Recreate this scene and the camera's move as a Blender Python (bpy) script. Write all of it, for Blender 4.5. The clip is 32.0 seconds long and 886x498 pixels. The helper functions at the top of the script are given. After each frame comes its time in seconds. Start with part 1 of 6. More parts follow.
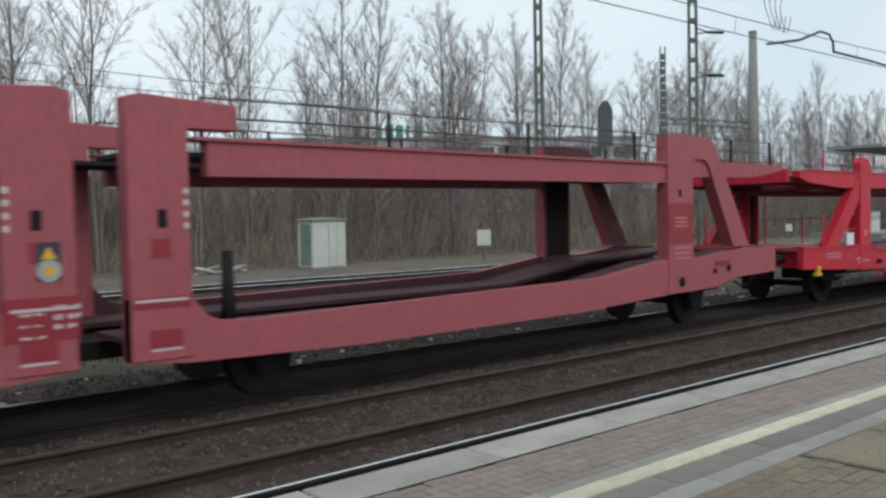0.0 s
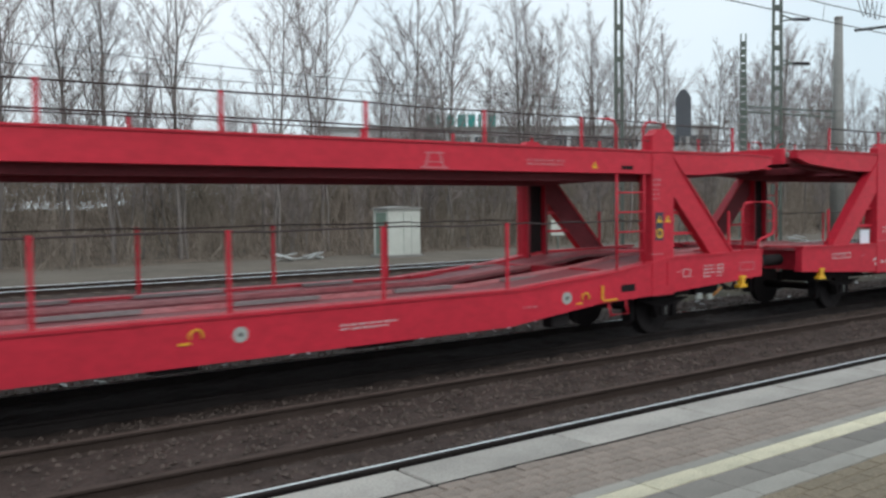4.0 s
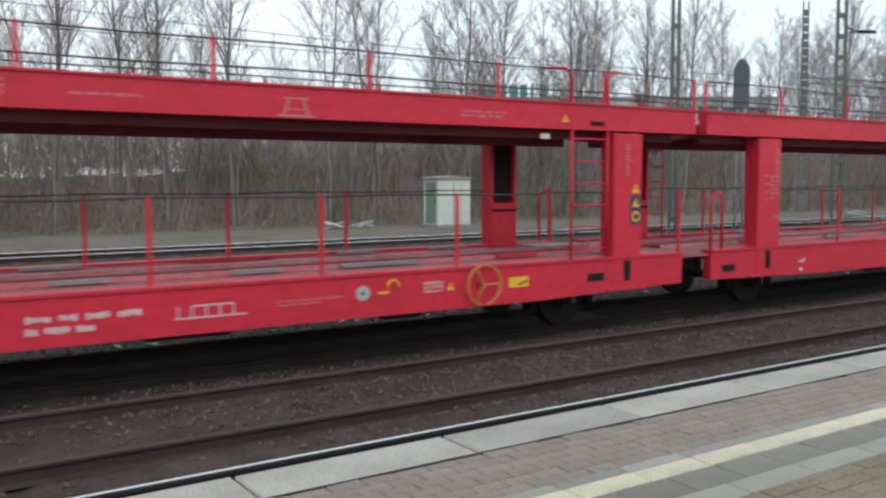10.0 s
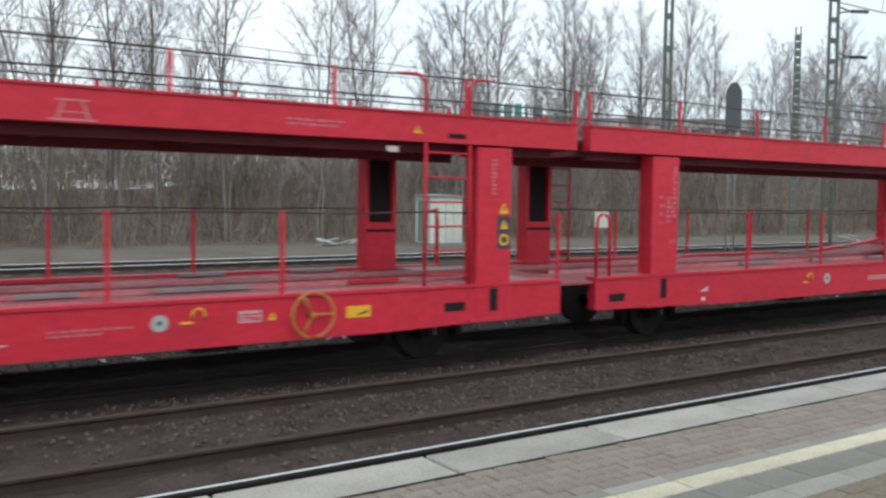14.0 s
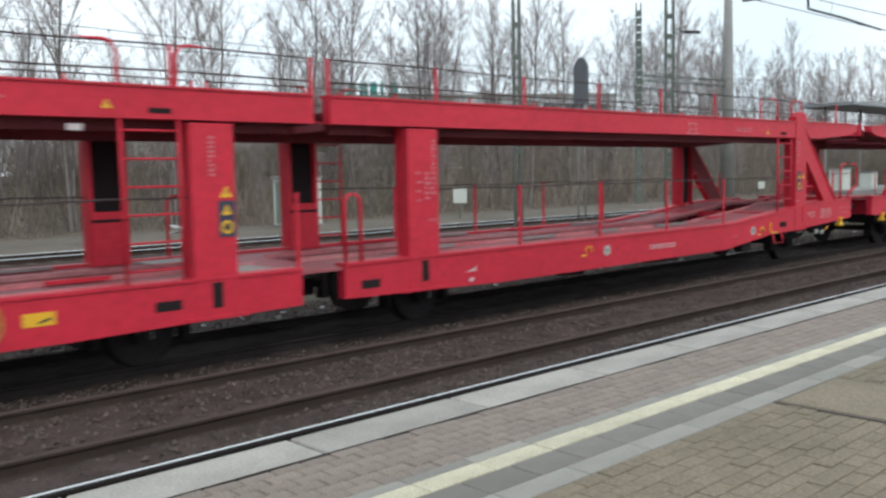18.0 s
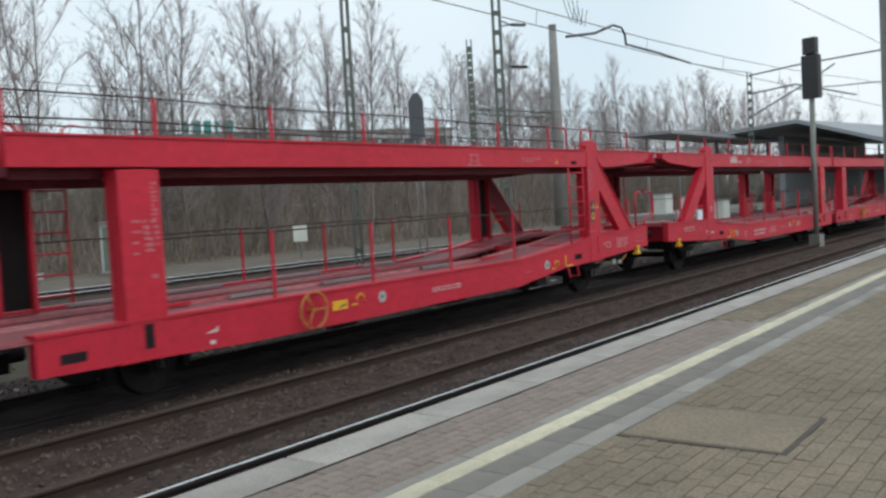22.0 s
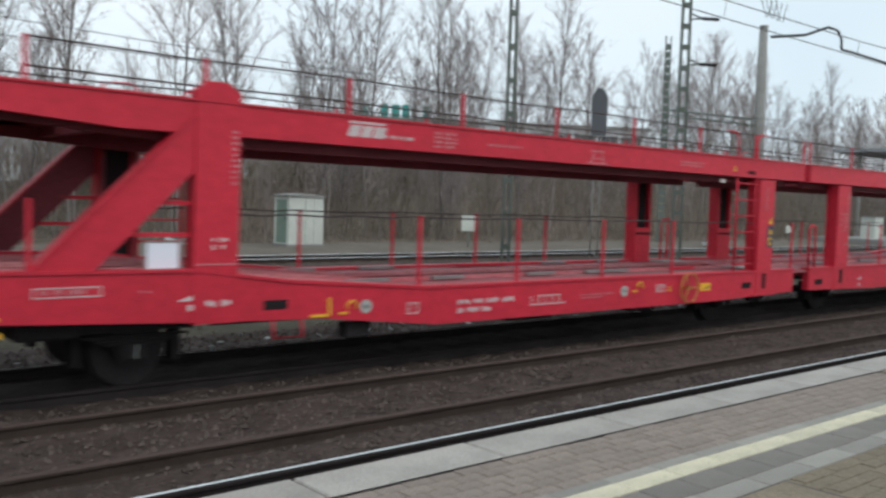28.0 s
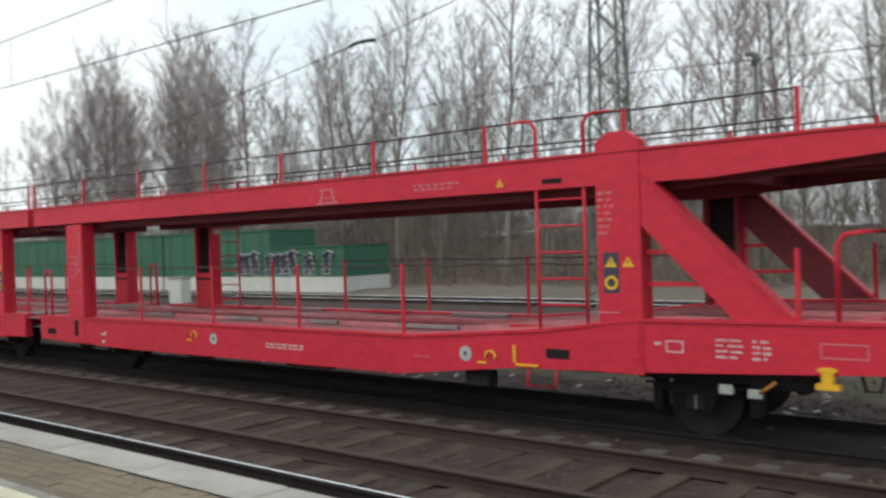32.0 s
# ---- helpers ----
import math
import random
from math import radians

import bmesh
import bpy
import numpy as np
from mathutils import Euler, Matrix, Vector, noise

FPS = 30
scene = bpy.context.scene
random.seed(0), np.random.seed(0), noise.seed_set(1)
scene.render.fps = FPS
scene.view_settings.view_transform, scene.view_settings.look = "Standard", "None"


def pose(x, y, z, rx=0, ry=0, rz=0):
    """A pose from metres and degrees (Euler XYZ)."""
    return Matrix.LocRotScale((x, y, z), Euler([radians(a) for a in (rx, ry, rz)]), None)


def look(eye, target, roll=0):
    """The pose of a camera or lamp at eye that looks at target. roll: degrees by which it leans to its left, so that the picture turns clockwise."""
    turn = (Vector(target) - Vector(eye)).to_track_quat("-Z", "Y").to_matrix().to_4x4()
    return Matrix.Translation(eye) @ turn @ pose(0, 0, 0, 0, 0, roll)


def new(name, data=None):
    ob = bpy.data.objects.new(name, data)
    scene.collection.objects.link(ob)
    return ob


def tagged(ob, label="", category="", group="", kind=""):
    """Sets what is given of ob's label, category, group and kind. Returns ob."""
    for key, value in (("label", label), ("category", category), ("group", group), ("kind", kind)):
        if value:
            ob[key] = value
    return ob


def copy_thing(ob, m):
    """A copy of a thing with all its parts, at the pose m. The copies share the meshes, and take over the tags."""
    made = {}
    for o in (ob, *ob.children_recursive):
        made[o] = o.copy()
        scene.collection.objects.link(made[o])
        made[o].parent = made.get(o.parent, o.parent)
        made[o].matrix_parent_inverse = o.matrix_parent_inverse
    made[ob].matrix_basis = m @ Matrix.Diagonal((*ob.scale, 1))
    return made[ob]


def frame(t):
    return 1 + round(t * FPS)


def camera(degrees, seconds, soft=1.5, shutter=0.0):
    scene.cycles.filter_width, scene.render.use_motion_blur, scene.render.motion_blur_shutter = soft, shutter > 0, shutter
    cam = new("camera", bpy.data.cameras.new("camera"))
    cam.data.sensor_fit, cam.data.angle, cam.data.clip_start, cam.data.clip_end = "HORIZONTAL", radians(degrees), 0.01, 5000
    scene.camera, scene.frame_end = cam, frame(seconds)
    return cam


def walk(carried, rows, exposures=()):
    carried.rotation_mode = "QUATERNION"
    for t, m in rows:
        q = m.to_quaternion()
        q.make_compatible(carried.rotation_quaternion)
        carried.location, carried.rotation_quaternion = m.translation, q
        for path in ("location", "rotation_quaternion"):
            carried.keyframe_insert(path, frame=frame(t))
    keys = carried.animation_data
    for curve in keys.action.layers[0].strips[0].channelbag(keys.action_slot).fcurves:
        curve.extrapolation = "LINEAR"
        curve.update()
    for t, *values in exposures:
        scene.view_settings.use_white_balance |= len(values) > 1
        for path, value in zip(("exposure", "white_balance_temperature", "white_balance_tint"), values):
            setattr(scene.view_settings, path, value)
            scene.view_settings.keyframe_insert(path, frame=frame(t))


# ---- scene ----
cam = camera(52.8, 32.0, soft=2.6, shutter=0.22)
PATH = [
    (0.0, pose(-0.002, -0.052, 2.078, 87.99, 1.12, -41.84)),
    (0.5, pose(-0.055, 0.024, 2.073, 88.10, 0.57, -41.08)),
    (1.0, pose(-0.077, 0.019, 2.079, 88.30, 0.55, -37.96)),
    (1.5, pose(-0.139, -0.002, 2.070, 88.11, 0.76, -36.95)),
    (2.0, pose(-0.190, -0.032, 2.072, 87.40, 1.00, -37.09)),
    (2.5, pose(-0.213, -0.037, 2.069, 87.17, 0.83, -37.53)),
    (3.0, pose(-0.226, -0.032, 2.067, 86.98, 0.33, -36.75)),
    (3.5, pose(-0.225, -0.057, 2.078, 87.09, 0.57, -37.25)),
    (5.5, pose(-0.231, -0.076, 2.101, 88.84, 1.27, -37.25)),
    (6.0, pose(-0.220, -0.031, 2.112, 89.57, 0.93, -36.88)),
    (6.5, pose(-0.213, -0.050, 2.102, 89.49, 0.98, -37.18)),
    (7.0, pose(-0.297, -0.018, 2.093, 87.97, -0.03, -38.42)),
    (7.5, pose(-0.199, -0.029, 2.067, 87.09, 0.11, -38.03)),
    (8.0, pose(-0.162, 0.000, 2.051, 86.16, 0.36, -36.73)),
    (8.5, pose(-0.177, -0.009, 2.043, 86.28, 0.06, -35.55)),
    (9.0, pose(-0.201, 0.002, 2.036, 86.05, -0.06, -35.20)),
    (9.5, pose(-0.184, 0.019, 2.052, 85.98, 0.21, -34.70)),
    (10.0, pose(-0.167, -0.004, 2.048, 85.52, 0.08, -34.09)),
    (10.5, pose(-0.181, 0.017, 2.054, 85.38, 0.12, -34.00)),
    (11.0, pose(-0.155, -0.012, 2.060, 85.20, -0.03, -34.31)),
    (11.5, pose(-0.160, 0.001, 2.052, 85.18, 0.17, -34.30)),
    (12.0, pose(-0.154, 0.034, 2.034, 85.04, 0.36, -34.82)),
    (12.5, pose(-0.147, 0.045, 2.038, 85.72, -0.82, -35.40)),
    (13.0, pose(-0.170, 0.036, 2.041, 86.42, -0.37, -35.09)),
    (13.5, pose(-0.135, 0.038, 2.050, 86.58, -0.47, -34.92)),
    (14.0, pose(-0.110, -0.009, 2.048, 86.68, -0.76, -34.50)),
    (14.5, pose(-0.101, 0.014, 2.049, 86.26, -0.31, -33.51)),
    (16.5, pose(-0.264, -0.003, 2.054, 86.95, 0.42, -31.86)),
    (17.0, pose(-0.225, -0.029, 2.066, 84.93, 1.02, -33.21)),
    (17.5, pose(-0.174, -0.122, 2.066, 84.74, 1.02, -37.28)),
    (18.0, pose(-0.094, -0.054, 2.046, 85.29, 1.18, -43.47)),
    (18.5, pose(-0.094, -0.004, 2.035, 86.09, 1.05, -45.25)),
    (19.0, pose(-0.133, 0.066, 2.034, 85.82, 2.28, -42.35)),
    (19.5, pose(-0.123, 0.062, 2.012, 85.38, 1.27, -41.38)),
    (20.0, pose(-0.093, 0.078, 2.020, 85.34, 0.42, -40.87)),
    (20.5, pose(-0.071, 0.114, 2.018, 86.07, 2.53, -41.34)),
    (21.0, pose(0.061, 0.130, 2.046, 85.10, 3.44, -46.77)),
    (21.5, pose(0.215, 0.124, 2.065, 87.36, 3.01, -51.19)),
    (22.0, pose(0.198, 0.088, 2.084, 87.13, 3.20, -53.56)),
    (22.5, pose(0.312, 0.241, 2.062, 87.07, 3.53, -52.37)),
    (23.0, pose(0.295, 0.295, 2.060, 85.82, 3.58, -48.46)),
    (23.5, pose(0.359, 0.215, 2.100, 84.26, 2.81, -47.60)),
    (24.0, pose(0.452, 0.096, 2.131, 86.12, 0.69, -48.13)),
    (24.5, pose(0.526, 0.099, 2.164, 86.91, 2.74, -52.79)),
    (25.0, pose(0.711, 0.152, 2.127, 89.00, 1.73, -51.57)),
    (25.5, pose(0.977, 0.124, 2.108, 83.39, -0.27, -41.21)),
    (26.0, pose(1.083, 0.156, 2.099, 83.19, -2.62, -30.34)),
    (26.3, pose(1.124, 0.147, 2.087, 83.30, -2.14, -24.89)),
    (26.5, pose(1.154, 0.157, 2.086, 84.45, -1.98, -23.45)),
    (28.5, pose(1.728, 0.168, 2.086, 87.62, 0.41, -48.81)),
    (28.7, pose(1.779, 0.168, 2.095, 87.81, 1.43, -50.47)),
    (29.0, pose(1.869, 0.178, 2.123, 86.98, 1.61, -46.59)),
    (29.5, pose(1.982, 0.129, 2.174, 88.14, 1.10, -30.72)),
    (30.0, pose(2.074, 0.230, 2.135, 88.43, 1.49, -24.92)),
    (30.3, pose(2.261, 0.301, 2.138, 89.23, 3.62, -16.93)),
    (30.6, pose(2.278, 0.502, 2.161, 90.86, 4.14, -5.88)),
    (31.0, pose(2.292, 0.557, 2.166, 89.22, 4.27, 9.24)),
    (31.3, pose(2.345, 0.548, 2.157, 90.18, 3.34, 19.75)),
    (31.5, pose(2.335, 0.533, 2.138, 89.45, 2.24, 29.01)),
    (31.7, pose(2.324, 0.517, 2.119, 89.01, 1.21, 33.10)),
    (32.0, pose(2.418, 0.418, 2.151, 89.51, 1.84, 39.46)),
]
walk(cam, PATH, [(0, -0.08, 6200, 9), (3, 0.06, 6200, 9), (6, -0.05, 6200, 9), (8, 0.08, 6200, 9), (9, 0.12, 6200, 9), (11, 0.32, 6200, 9), (13, 0.28, 6200, 9), (16, 0.27, 6200, 9), (18, 0.32, 6200, 9), (20, 0.25, 6200, 9), (21, 0.28, 6200, 9), (22, -0.02, 6200, 9), (23, -0.03, 6200, 9), (24, 0.06, 6200, 9), (25, -0.38, 6200, 9), (25.4, 0.05, 6200, 9), (26, 0.5, 6200, 9), (27.4, 0.12, 6200, 9), (29, 0, 6200, 9), (30, -0.08, 6300, 10), (31, -0.09, 6400, 10), (32, 0.18, 6550, 10)])

# ---- light: an even overcast sky with a weak, wide sun ----
world = bpy.data.worlds.new("overcast")
scene.world = world
world.use_nodes = True
wn, wl = world.node_tree.nodes, world.node_tree.links
wn.clear()
w_out = wn.new("ShaderNodeOutputWorld")
w_bg = wn.new("ShaderNodeBackground")
w_sky = wn.new("ShaderNodeTexSky")
w_sky.sky_type, w_sky.sun_disc = "NISHITA", False
w_sky.sun_elevation, w_sky.sun_rotation = radians(46), radians(197)
w_sky.air_density, w_sky.dust_density = 1.0, 6.0
w_dim = wn.new("ShaderNodeMixRGB")
w_dim.blend_type = "MULTIPLY"
w_dim.inputs[0].default_value = 1.0
w_dim.inputs[2].default_value = (0.10, 0.10, 0.10, 1)
w_co = wn.new("ShaderNodeTexCoord")
w_noise = wn.new("ShaderNodeTexNoise")
w_noise.inputs["Scale"].default_value = 1.6
w_noise.inputs["Detail"].default_value = 3.0
w_ramp = wn.new("ShaderNodeValToRGB")
w_ramp.color_ramp.elements[0].position, w_ramp.color_ramp.elements[0].color = 0.35, (0.78, 0.91, 0.97, 1)
w_ramp.color_ramp.elements[1].position, w_ramp.color_ramp.elements[1].color = 0.62, (1.06, 1.12, 1.13, 1)
w_mix = wn.new("ShaderNodeMixRGB")
w_mix.inputs[0].default_value = 0.85
wl.new(w_co.outputs["Generated"], w_noise.inputs["Vector"])
wl.new(w_noise.outputs["Fac"], w_ramp.inputs[0])
wl.new(w_sky.outputs[0], w_dim.inputs[1])
wl.new(w_dim.outputs[0], w_mix.inputs[1])
wl.new(w_ramp.outputs[0], w_mix.inputs[2])
wl.new(w_mix.outputs[0], w_bg.inputs[0])
w_bg.inputs[1].default_value = 1.0
wl.new(w_bg.outputs[0], w_out.inputs[0])
sun_data = bpy.data.lights.new("sun", "SUN")
sun_data.energy, sun_data.angle, sun_data.color = 0.75, radians(30), (1.0, 0.97, 0.92)
sun = new("sun", sun_data)
sun.matrix_basis = look((0, 0, 40), (3, 10, 29.2))

# ---- materials ----
def mat(name, base, rough=0.6, metal=0.0, dark=0.6, scale=6.0, fine=60.0, bump=0.15, amount=0.5, rand=0.0, tint=None, stretch=(1, 1, 1), spec=0.5, island=False):
    """Base colour broken up by large stains towards dark * base (or tint) and by fine grain."""
    m = bpy.data.materials.new(name)
    m.use_nodes = True
    n, l = m.node_tree.nodes, m.node_tree.links
    b = n["Principled BSDF"]
    b.inputs["Roughness"].default_value, b.inputs["Metallic"].default_value = rough, metal
    b.inputs["Specular IOR Level"].default_value = spec
    co = n.new("ShaderNodeTexCoord")
    mp = n.new("ShaderNodeMapping")
    mp.inputs["Scale"].default_value = stretch
    l.new(co.outputs["Object"], mp.inputs[0])
    big = n.new("ShaderNodeTexNoise")
    big.inputs["Scale"].default_value, big.inputs["Detail"].default_value, big.inputs["Roughness"].default_value = scale * 0.25, 6, 0.65
    small = n.new("ShaderNodeTexNoise")
    small.inputs["Scale"].default_value, small.inputs["Detail"].default_value = fine, 4
    l.new(mp.outputs[0], big.inputs["Vector"])
    l.new(mp.outputs[0], small.inputs["Vector"])
    ramp = n.new("ShaderNodeValToRGB")
    ramp.color_ramp.elements[0].position, ramp.color_ramp.elements[1].position = 0.38, 0.66
    l.new(big.outputs["Fac"], ramp.inputs[0])
    other = tint or tuple(c * dark for c in base)
    mix = n.new("ShaderNodeMixRGB")
    mix.inputs[1].default_value, mix.inputs[2].default_value = (*base, 1), (*other, 1)
    f = n.new("ShaderNodeMath")
    f.operation = "MULTIPLY"
    f.inputs[1].default_value = amount
    l.new(ramp.outputs[0], f.inputs[0])
    l.new(f.outputs[0], mix.inputs[0])
    g = n.new("ShaderNodeMixRGB")
    g.blend_type = "OVERLAY"
    g.inputs[0].default_value = min(0.9, amount * 0.8)
    l.new(mix.outputs[0], g.inputs[1])
    l.new(small.outputs["Fac"], g.inputs[2])
    last = g.outputs[0]
    if rand:
        oi = n.new("ShaderNodeNewGeometry" if island else "ShaderNodeObjectInfo")
        hs = n.new("ShaderNodeHueSaturation")
        mr = n.new("ShaderNodeMapRange")
        mr.inputs["To Min"].default_value, mr.inputs["To Max"].default_value = 1 - rand, 1 + rand
        l.new(oi.outputs["Random Per Island" if island else "Random"], mr.inputs[0])
        l.new(mr.outputs[0], hs.inputs["Value"])
        l.new(last, hs.inputs["Color"])
        last = hs.outputs[0]
    l.new(last, b.inputs["Base Color"])
    rr = n.new("ShaderNodeMapRange")
    rr.inputs["To Min"].default_value, rr.inputs["To Max"].default_value = max(0.05, rough - 0.12), min(1.0, rough + 0.12)
    l.new(big.outputs["Fac"], rr.inputs[0])
    l.new(rr.outputs[0], b.inputs["Roughness"])
    if bump:
        bp = n.new("ShaderNodeBump")
        bp.inputs["Strength"].default_value, bp.inputs["Distance"].default_value = bump, 0.01
        l.new(small.outputs["Fac"], bp.inputs["Height"])
        l.new(bp.outputs[0], b.inputs["Normal"])
    return m


RED = mat("red_paint", (0.545, 0.022, 0.045), 0.5, 0, 0.6, 1.8, 9, 0.02, 0.34, stretch=(0.8, 1, 1.3), spec=0.32)
# Shaded copy of the red paint, for undersides and inward faces.
RED_SHADE = mat("shaded_red_paint", (0.17, 0.020, 0.030), 0.7, 0, 0.55, 3, 20, 0.05, 0.6)
FADED = mat("faded_red_paint", (0.35, 0.080, 0.098), 0.62, 0, 0.5, 2.6, 14, 0.03, 0.4, tint=(0.27, 0.075, 0.078), stretch=(1.4, 1, 0.45))
# Darkened copy of the faded paint: soot, and shade put into the colour.
OLD_DARK = mat("sooty_shaded_old_paint", (0.085, 0.028, 0.034), 0.8, 0, 0.5, 3, 20, 0.05, 0.6)
FADED_DARK = mat("dark_red_patch_paint", (0.27, 0.022, 0.035), 0.55, 0, 0.7, 4, 30, 0.05, 0.4)
DECK = mat("worn_deck_steel", (0.34, 0.05, 0.064), 0.6, 0.1, 0.5, 5, 40, 0.15, 0.8, tint=(0.21, 0.12, 0.125), stretch=(0.3, 2, 1))
BARE = mat("worn_bare_plate", (0.30, 0.285, 0.265), 0.6, 0.2, 0.6, 5, 40, 0.1, 0.7)
# Runway edges paler than the deck: the light they catch, in the colour.
EDGE_LIT = mat("lit_runway_edge", (0.52, 0.23, 0.24), 0.5, 0.1, 0.6, 4, 30, 0.05, 0.7, tint=(0.46, 0.05, 0.07), stretch=(0.25, 1, 1))
GALV = mat("galvanised_steel", (0.30, 0.27, 0.27), 0.5, 0.4, 0.6, 6, 40, 0.1, 0.5)
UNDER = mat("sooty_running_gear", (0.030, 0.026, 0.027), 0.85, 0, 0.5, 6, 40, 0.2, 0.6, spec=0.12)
CABLE = mat("dark_rope", (0.05, 0.035, 0.035), 0.7, 0, 0.6, 8, 50, 0.0, 0.3)
# Near-black for dark joints, and in place of the shade inside openings and channels.
GAP_DARK = mat("gap_dark", (0.024, 0.020, 0.021), 0.9, 0, 0.6, 8, 50, 0.0, 0.3, spec=0.05)
WHITE = mat("white_lettering", (0.56, 0.48, 0.48), 0.6, 0, 0.75, 12, 50, 0.0, 0.5)
PALE = mat("faint_lettering", (0.52, 0.18, 0.20), 0.6, 0, 0.75, 12, 50, 0.0, 0.5)
PAPER = mat("white_paper", (0.75, 0.78, 0.86), 0.5, 0, 0.9, 8, 60, 0.0, 0.2)
YELLOW = mat("yellow_paint", (0.75, 0.42, 0.02), 0.5, 0, 0.7, 10, 40, 0.05, 0.4)
BLUE = mat("dark_blue_sticker", (0.036, 0.034, 0.066), 0.5, 0, 0.8, 10, 40, 0.0, 0.3)
BLACK = mat("black_paint", (0.035, 0.037, 0.037), 0.5, 0, 0.8, 10, 40, 0.0, 0.3)
DISC = mat("grey_white_disc", (0.36, 0.385, 0.36), 0.6, 0, 0.8, 10, 40, 0.0, 0.3)
RUST = mat("rusty_rail_side", (0.056, 0.041, 0.035), 0.9, 0, 0.6, 8, 60, 0.2, 0.6, spec=0.08)
# Near-black rail: the shade on its sides is put into the colour.
RAIL_DARK = mat("shaded_rail", (0.033, 0.028, 0.027), 0.92, 0, 0.6, 8, 60, 0.1, 0.5, spec=0.06)
DULLTOP = mat("dull_rail_head", (0.080, 0.058, 0.050), 0.8, 0, 0.7, 8, 60, 0.05, 0.5, stretch=(0.1, 1, 1), spec=0.15)
SHINE = mat("polished_rail_head", (0.80, 0.80, 0.79), 0.28, 0.85, 0.85, 8, 60, 0.0, 0.3, stretch=(0.05, 1, 1))
BALLAST = mat("dark_ballast", (0.073, 0.054, 0.047), 0.95, 0, 0.5, 10, 28, 0.9, 0.9, spec=0.2)
STONE = mat("ballast_stone", (0.094, 0.073, 0.063), 0.95, 0, 0.5, 10, 60, 0.3, 0.6, rand=0.36, island=True, spec=0.2)
SLEEPER = mat("weathered_wooden_sleeper", (0.092, 0.071, 0.057), 0.9, 0, 0.55, 8, 50, 0.4, 0.8, rand=0.25, stretch=(3, 0.5, 1), spec=0.2)
SLAB = mat("pale_concrete_slab", (0.375, 0.350, 0.315), 0.75, 0, 0.62, 5, 60, 0.2, 0.7, rand=0.10)
PAVER = mat("reddish_concrete_paver", (0.262, 0.213, 0.178), 0.85, 0, 0.55, 2.4, 50, 0.3, 0.8, rand=0.10)
PAVER_MANY = mat("brownish_concrete_paver", (0.208, 0.168, 0.115), 0.85, 0, 0.58, 1.6, 40, 0.3, 0.8, rand=0.08, island=True)
STRIPE = mat("yellowish_white_stripe", (0.60, 0.55, 0.40), 0.7, 0, 0.6, 6, 60, 0.15, 0.75, rand=0.10)
TACTILE = mat("dark_grey_tactile_slab", (0.185, 0.170, 0.150), 0.85, 0, 0.7, 8, 70, 0.25, 0.5, rand=0.10)
EDGING = mat("light_grey_edging", (0.27, 0.255, 0.225), 0.85, 0, 0.7, 8, 70, 0.2, 0.5, rand=0.18)
JOINT = mat("dark_joint_filler", (0.085, 0.072, 0.062), 0.95, 0, 0.6, 10, 60, 0.3, 0.5)
EARTH = mat("dry_earth_and_grass", (0.155, 0.118, 0.092), 0.95, 0, 0.6, 3.0, 22, 0.7, 0.95, tint=(0.070, 0.058, 0.044), spec=0.2)
TURF = mat("dark_weedy_earth", (0.088, 0.074, 0.056), 0.95, 0, 0.6, 4.0, 18, 0.8, 0.95, tint=(0.048, 0.048, 0.034), spec=0.1)
SAND = mat("sandy_gravel_path", (0.155, 0.132, 0.108), 0.95, 0, 0.6, 2, 25, 0.5, 0.6, spec=0.2)
BARK = mat("grey_bark", (0.205, 0.182, 0.168), 0.9, 0, 0.55, 6, 40, 0.4, 0.6, spec=0.2, rand=0.2)
TWIG = mat("brown_twigs", (0.31, 0.264, 0.254), 0.9, 0, 0.7, 3, 30, 0.0, 0.5, spec=0.2, rand=0.25)
BRUSH = mat("dry_brown_thicket", (0.245, 0.203, 0.170), 0.95, 0, 0.55, 0.6, 10, 0.0, 0.8, tint=(0.175, 0.155, 0.125), spec=0.1, rand=0.4, island=True)
MASTG = mat("grey_green_mast_paint", (0.12, 0.145, 0.125), 0.6, 0.1, 0.6, 5, 40, 0.1, 0.5)
CONCR = mat("grey_concrete", (0.26, 0.255, 0.24), 0.85, 0, 0.65, 3, 40, 0.2, 0.6)
HUTW = mat("off_white_hut_paint", (0.56, 0.58, 0.53), 0.7, 0, 0.7, 4, 40, 0.1, 0.5)
HUTG = mat("grey_green_door_paint", (0.20, 0.27, 0.22), 0.7, 0, 0.7, 4, 40, 0.1, 0.5)
GREENC = mat("dark_green_wagon_paint", (0.030, 0.125, 0.075), 0.6, 0, 0.65, 2, 30, 0.05, 0.5)
TEAL = mat("teal_sign", (0.02, 0.30, 0.27), 0.6, 0, 0.8, 6, 30, 0.0, 0.3)
FACADE = mat("pale_facade", (0.50, 0.52, 0.53), 0.8, 0, 0.8, 0.5, 20, 0.0, 0.3)
WINDOW = mat("dark_window_glass", (0.05, 0.06, 0.07), 0.15, 0, 0.8, 3, 20, 0.0, 0.2)
# Distant roof sheet made paler and bluer: haze put into its colour.
ROOF = mat("hazed_roof_sheet", (0.30, 0.32, 0.335), 0.6, 0, 0.7, 1, 20, 0.1, 0.5)
WIRE = mat("copper_wire_dark", (0.05, 0.055, 0.055), 0.6, 0.3, 0.7, 3, 20, 0.0, 0.3)
LAMPG = mat("lamp_post_grey_green", (0.20, 0.215, 0.185), 0.55, 0.1, 0.65, 6, 50, 0.08, 0.5)
BED_DARK = mat("oily_shaded_ballast", (0.042, 0.036, 0.035), 0.95, 0, 0.6, 8, 40, 0.6, 0.6, spec=0.15)
